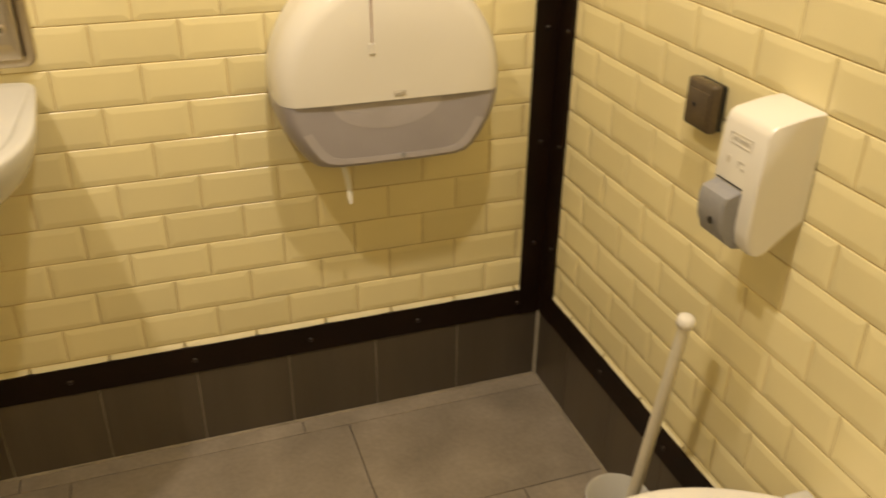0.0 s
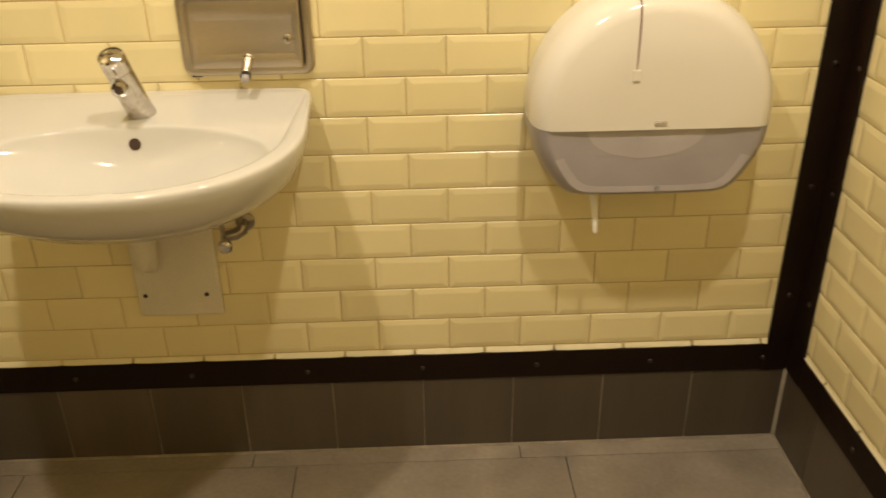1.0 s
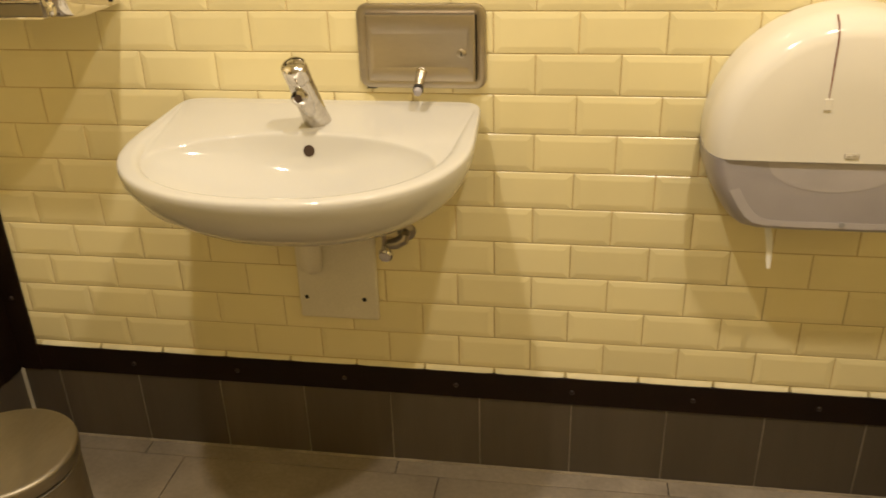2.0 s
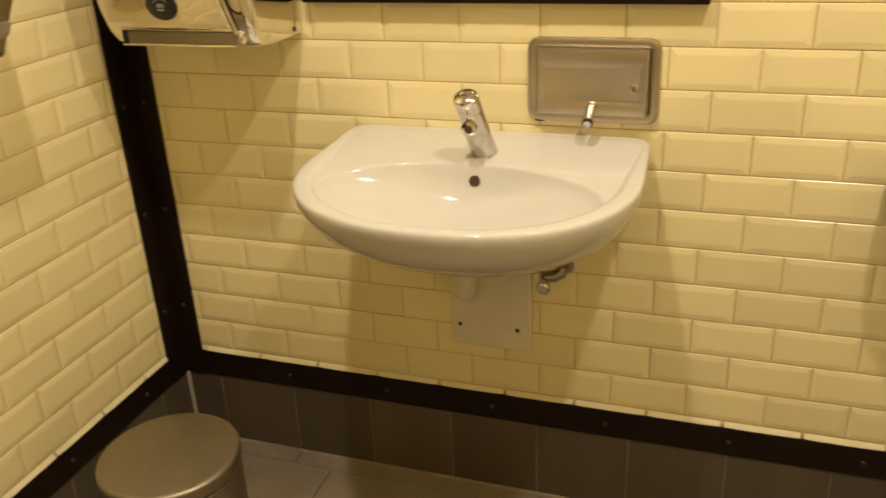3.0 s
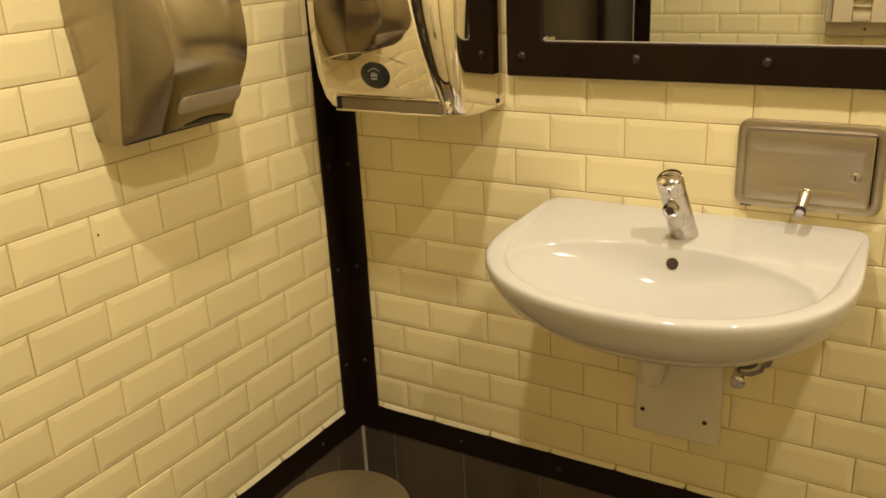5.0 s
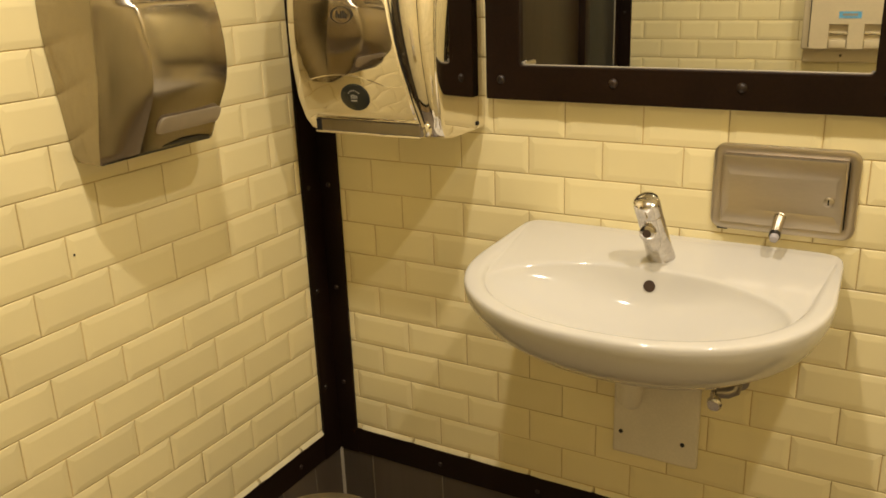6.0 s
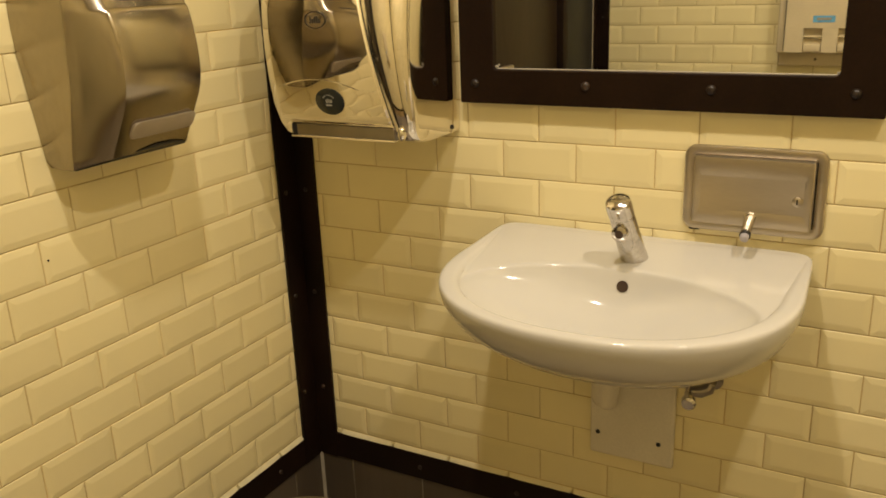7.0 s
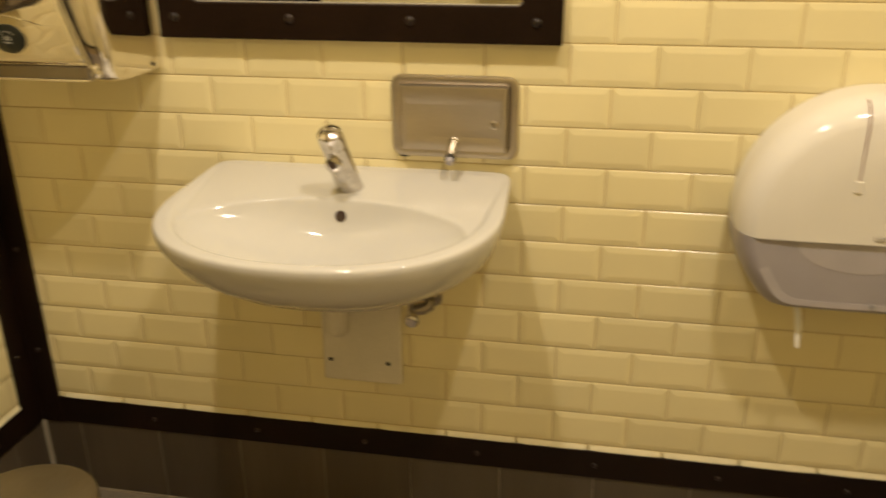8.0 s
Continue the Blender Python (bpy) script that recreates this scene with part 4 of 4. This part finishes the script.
def waste_bin():
    cx, cy, h, r = -0.853, -0.531, 0.400, 0.122
    root = thing("waste_bin", (cx, cy, 0), "round brushed steel pedal bin with closed lid", "waste bin")

    def turned(prof, n=56):
        bm = bmesh.new()
        loft(bm, [[(cx + a * math.cos(g), cy + a * math.sin(g), z) for g in [2 * math.pi * i / n for i in range(n)]] for a, z in prof], True, True)
        return bm

    part("base_ring", turned([(r - 0.004, 0.0), (r + 0.002, 0.003), (r + 0.002, 0.016), (r - 0.001, 0.018)]), M_BLACK, root, "black plastic base ring", 50)
    part("body", turned([(r - 0.003, 0.017), (r - 0.001, 0.019), (r - 0.001, h - 0.034), (r - 0.004, h - 0.032)]), M_LID, root, "", 50)
    # shade under the lid is put in as a near-black ring
    part("lid_gap", turned([(r - 0.005, h - 0.034), (r - 0.005, h - 0.026)]), M_SHADE_CHIP, root, "dark ring for the shaded gap under the lid", 50)
    part("lid", turned([(r - 0.002, h - 0.027), (r + 0.001, h - 0.026), (r + 0.002, h - 0.022), (r + 0.002, h - 0.006), (r + 0.0005, h - 0.002), (r - 0.003, h), (r - 0.008, h + 0.0005), (r * 0.6, h + 0.003), (r * 0.25, h + 0.004), (0.004, h + 0.0042)]), M_LID, root, "slightly domed steel lid", 50)


# ---- things on the south wall, seen in the mirror ----
def hygiene_dispenser():
    x0, x1, z0, z1, d = -0.470, -0.110, 1.000, 1.40, 0.078
    y = YB
    root = thing("bag_dispenser", ((x0 + x1) / 2, y, 0.95), "cream plastic twin bag dispenser with blue label", "dispenser")
    bm = bmesh.new()
    box(bm, x0 + 0.004, x1 - 0.004, y + 0.001, y + 0.030, 0.945, z1 - 0.01, 0.006, 3)
    part("back_plate", bm, M_CREAM_PLASTIC, root)
    bm = bmesh.new()
    box(bm, x0, x1, y + 0.028, y + d - 0.016, z0 - 0.004, z1, 0.006, 3)
    part("housing", bm, M_CREAM_PLASTIC, root)
    # front cover with two finger openings cut into its lower edge
    xa, xb = x0 + 0.030, x1 - 0.030
    slots = ((-0.375, -0.309), (-0.256, -0.190))
    bm = bmesh.new()
    box(bm, xa, xb, y + d - 0.017, y + d + 0.004, 1.089, z1 - 0.02)
    for a, b in ((xa, slots[0][0]), (slots[0][1], slots[1][0]), (slots[1][1], xb)):
        box(bm, a, b, y + d - 0.017, y + d + 0.004, z0, 1.0888)
    cover = part("front_cover", bm, M_CREAM_PLASTIC, root, "", 0)
    # near-black strip that paints the shade in the seam
    bm = bmesh.new()
    box(bm, x0 + 0.0245, x0 + 0.0295, y + d - 0.017, y + d - 0.014, z0 + 0.004, z1 - 0.02)
    part("seam", bm, M_SHADE_CHIP, root, "dark strip for the shaded seam beside the cover", 0)
    for a, b in slots:
        bm = bmesh.new()
        box(bm, a - 0.002, b + 0.002, y + d - 0.0155, y + d - 0.006, 1.050, 1.057, 0.002, 2)
        part("slot_bar", bm, M_CHROME, cover, "bright bar across the slot")
        bm = bmesh.new()
        box(bm, a + 0.003, b - 0.003, y + d - 0.0155, y + d - 0.002, z0 + 0.002, z0 + 0.030, 0.003, 2)
        part("tongue", bm, M_CREAM_PLASTIC, cover, "pale tongue in the slot")
    bm = bmesh.new()
    rod(bm, [((-0.331, y + 0.030, 0.970), 0.005), ((-0.331, y + 0.034, 0.970), 0.004)], 14)
    part("screw", bm, M_HOLE, root, "small dark screw")
    bm = bmesh.new()
    box(bm, -0.345, -0.269, y + d + 0.0035, y + d + 0.0052, 1.110, 1.134)
    tag = part("label", bm, M_BLUE, root, "small blue label", 0)
    bm = bmesh.new()
    box(bm, -0.332, -0.282, y + d + 0.0050, y + d + 0.0058, 1.118, 1.127)
    part("label_bar", bm, M_PALEMARK, tag, "pale unreadable print", 0)


wash_basin()
tap()
basin_cover()
angle_valve()
soap_panel()
framed_mirror()
towel_dispenser()
paper_dispenser()
wall_switch()
wall_soap()
toilet()
toilet_brush()
hand_dryer()
waste_bin()
hygiene_dispenser()

# ---- tiles ----
TILE_MESHES = {}


def tile_verts(w, h, bevel=0.0105, deep=0.0017):
    """A bevelled tile facing -y, its lower left corner at the origin."""
    g = 0.0009
    k = min(1.0, w * 0.4 / bevel, h * 0.4 / bevel)
    vs, fs = [], []
    for inset, y in ((0.0, 0.0085), (0.0, deep + 0.0009), (0.0010, deep), (bevel * k, 0.00022), ((bevel + 0.0025) * k, 0.0)):
        x0, x1, z0, z1 = g + inset, w - g - inset, g + inset, h - g - inset
        vs += [(x0, y, z0), (x1, y, z0), (x1, y, z1), (x0, y, z1)]
    for n in (0, 4, 8, 12):
        for i in range(4):
            j = (i + 1) % 4
            fs.append((n + i, n + j, n + 4 + j, n + 4 + i))
    fs.append((16, 17, 18, 19))
    return vs, fs


def smooth_tiles(me):
    me.polygons.foreach_set("use_smooth", [False] * len(me.polygons))


def tile_mesh(w, h):
    key = (round(w, 4), round(h, 4))
    if key not in TILE_MESHES:
        me = bpy.data.meshes.new("tile")
        vs, fs = tile_verts(w, h)
        me.from_pydata(vs, [], fs)
        me.materials.append(M_TILE)
        smooth_tiles(me)
        TILE_MESHES[key] = me
    return TILE_MESHES[key]


def courses(wall, turn, origin, length, even, odd, pitch, part_to, skip=None, first=Z0, rise=TH):
    """Lays courses along a wall. Along-wall distance s runs from origin; even and odd are joint offsets of the two courses."""
    rng = random.Random(wall.name)
    top = int((ZC - first) / rise)
    vs_all, fs_all = [], []
    for row in range(-1, top + 1):
        z = first + row * rise
        h = min(rise, ZC - z)
        off = even if row % 2 == 0 else odd
        s = off - math.ceil(off / pitch) * pitch
        while s < length:
            a, b = max(0.0, s), min(length, s + pitch)
            s += pitch
            if b - a < 0.006 or h < 0.006:
                continue
            if skip and skip(a, b, z, z + h):
                continue
            jig = (rng.uniform(-0.0004, 0.0004), rng.uniform(-0.0003, 0.0003))
            m = Matrix.Translation(origin) @ turn @ Matrix.Translation((a, jig[0], z)) @ Euler((rng.uniform(-0.004, 0.004), 0, rng.uniform(-0.003, 0.003))).to_matrix().to_4x4()
            if row < TOP_PARTS and a < part_to:
                ob = new("tile", tile_mesh(b - a, h))
                ob.parent = wall
                ob.matrix_local = m
            else:
                vs, fs = tile_verts(b - a, h)
                k = len(vs_all)
                vs_all += [tuple(m @ Vector(v)) for v in vs]
                fs_all += [tuple(k + i for i in f) for f in fs]
    if fs_all:
        me = bpy.data.meshes.new("upper_tiles")
        me.from_pydata(vs_all, [], fs_all)
        me.materials.append(M_TILE_FAR)
        smooth_tiles(me)
        ob = new("upper_tiles", me)
        ob.parent = wall
        tagged(ob, "cream bevelled tiles of the other courses", "", "", "stuff")


def quarter(deg):
    return Matrix.Rotation(radians(deg), 4, "Z")


# north wall: joints of even courses on whole multiples of the pitch from x = 0
courses(wall_back, quarter(0), Vector((XL, 0, 0)), XR - XL, -XL % TW, (-XL + TW / 2) % TW, TW, 9)
# east wall, running from the north corner towards the camera
courses(wall_right, quarter(-90), Vector((XR, 0, 0)), -YB, 0.238, 0.163, 0.1505, 1.25)
# west wall, running towards the north corner
LP = 0.1477
courses(wall_left, quarter(90), Vector((XL, YB, 0)), -YB, (-YB - 0.2290) % LP, (-YB - 0.2290 - LP / 2) % LP, LP, 9.0,
        lambda a, b, z0, z1: YB + b < DOOR1 + 0.01)
# south wall
courses(wall_far, quarter(180), Vector((XR, YB, 0)), XR - XL, 0.03, 0.03 + TW / 2, TW, 0.0)


bm = bmesh.new()
dome(bm, (XL + 0.0006, -0.662, 0.912), (1, 0, 0), 0.0022, 0.0006, 8)
part("chip", bm, M_SHADE_CHIP, wall_left, "small dark chip in a tile edge")

# ---- skirting and floor tiles ----
def slab_mesh(w, d, h, name, mat, bev=0.0012):
    bm = bmesh.new()
    box(bm, 0, w, 0, d, 0, h, bev, 1)
    return finish(bm, name, mat, 0)


SK = {}


def skirting(wall, turn, origin, joints):
    for a, b in zip(joints, joints[1:]):
        key = round(b - a, 4)
        if key not in SK:
            SK[key] = slab_mesh(b - a - 0.0024, 0.012, BAND0 - 0.002, "skirting_tile", M_SKIRT)
        ob = new("skirting_tile", SK[key])
        ob.parent = wall
        ob.matrix_local = Matrix.Translation(origin) @ turn @ Matrix.Translation((a + 0.0012, -0.003, 0.0015))


def grout_board(x0, x1, y0, y1):
    bm = bmesh.new()
    box(bm, x0, x1, y0, y1, 0.0, BAND0 - 0.003)
    return structure("baseboard", bm, M_SKIRT_GROUT, "charcoal tile skirting with pale grout lines", "skirting")


bb = grout_board(XL, XR, -0.0012, 0.006)
js = [0.0] + [x - XL for x in [0.092 + 0.2005 * k for k in range(-6, 4)] if 0.02 < x - XL < XR - XL - 0.02] + [XR - XL]
skirting(bb, quarter(0), Vector((XL, 0, 0)), js)
bb = grout_board(XR - 0.0012, XR + 0.006, YB, 0.0)
skirting(bb, quarter(-90), Vector((XR, 0, 0)), [0.004, 0.166, 0.366, 0.566, 0.766, 0.966, 1.166, 1.366, 1.566, 1.766, 1.966, 2.126])
bb = grout_board(XL - 0.006, XL + 0.0012, DOOR1, 0.0)
skirting(bb, quarter(90), Vector((XL, DOOR1, 0)), [0.0, 0.12, 0.32, 0.52, 0.72, 0.84, 0.946])

FT = {}
ys = [0.0, -0.052, -0.371, -0.690, -1.009, -1.328, -1.647, -1.966, -2.13]
for i, (ya, yb) in enumerate(zip(ys, ys[1:])):
    off = 0.309 if i == 0 else (0.410 if i % 2 else 0.107)
    xs = [XL] + [x for x in [off + 0.607 * k for k in range(-4, 3)] if XL + 0.02 < x < XR - 0.02] + [XR]
    for xa, xb in zip(xs, xs[1:]):
        key = (round(xb - xa, 4), round(ya - yb, 4))
        if key not in FT:
            FT[key] = slab_mesh(xb - xa - 0.0021, ya - yb - 0.0021, 0.008, "floor_tile", M_FLOOR, 0.0008)
        ob = new("floor_tile", FT[key])
        ob.parent = floor
        ob.location = (xa + 0.00105, yb + 0.00105, -0.0078)
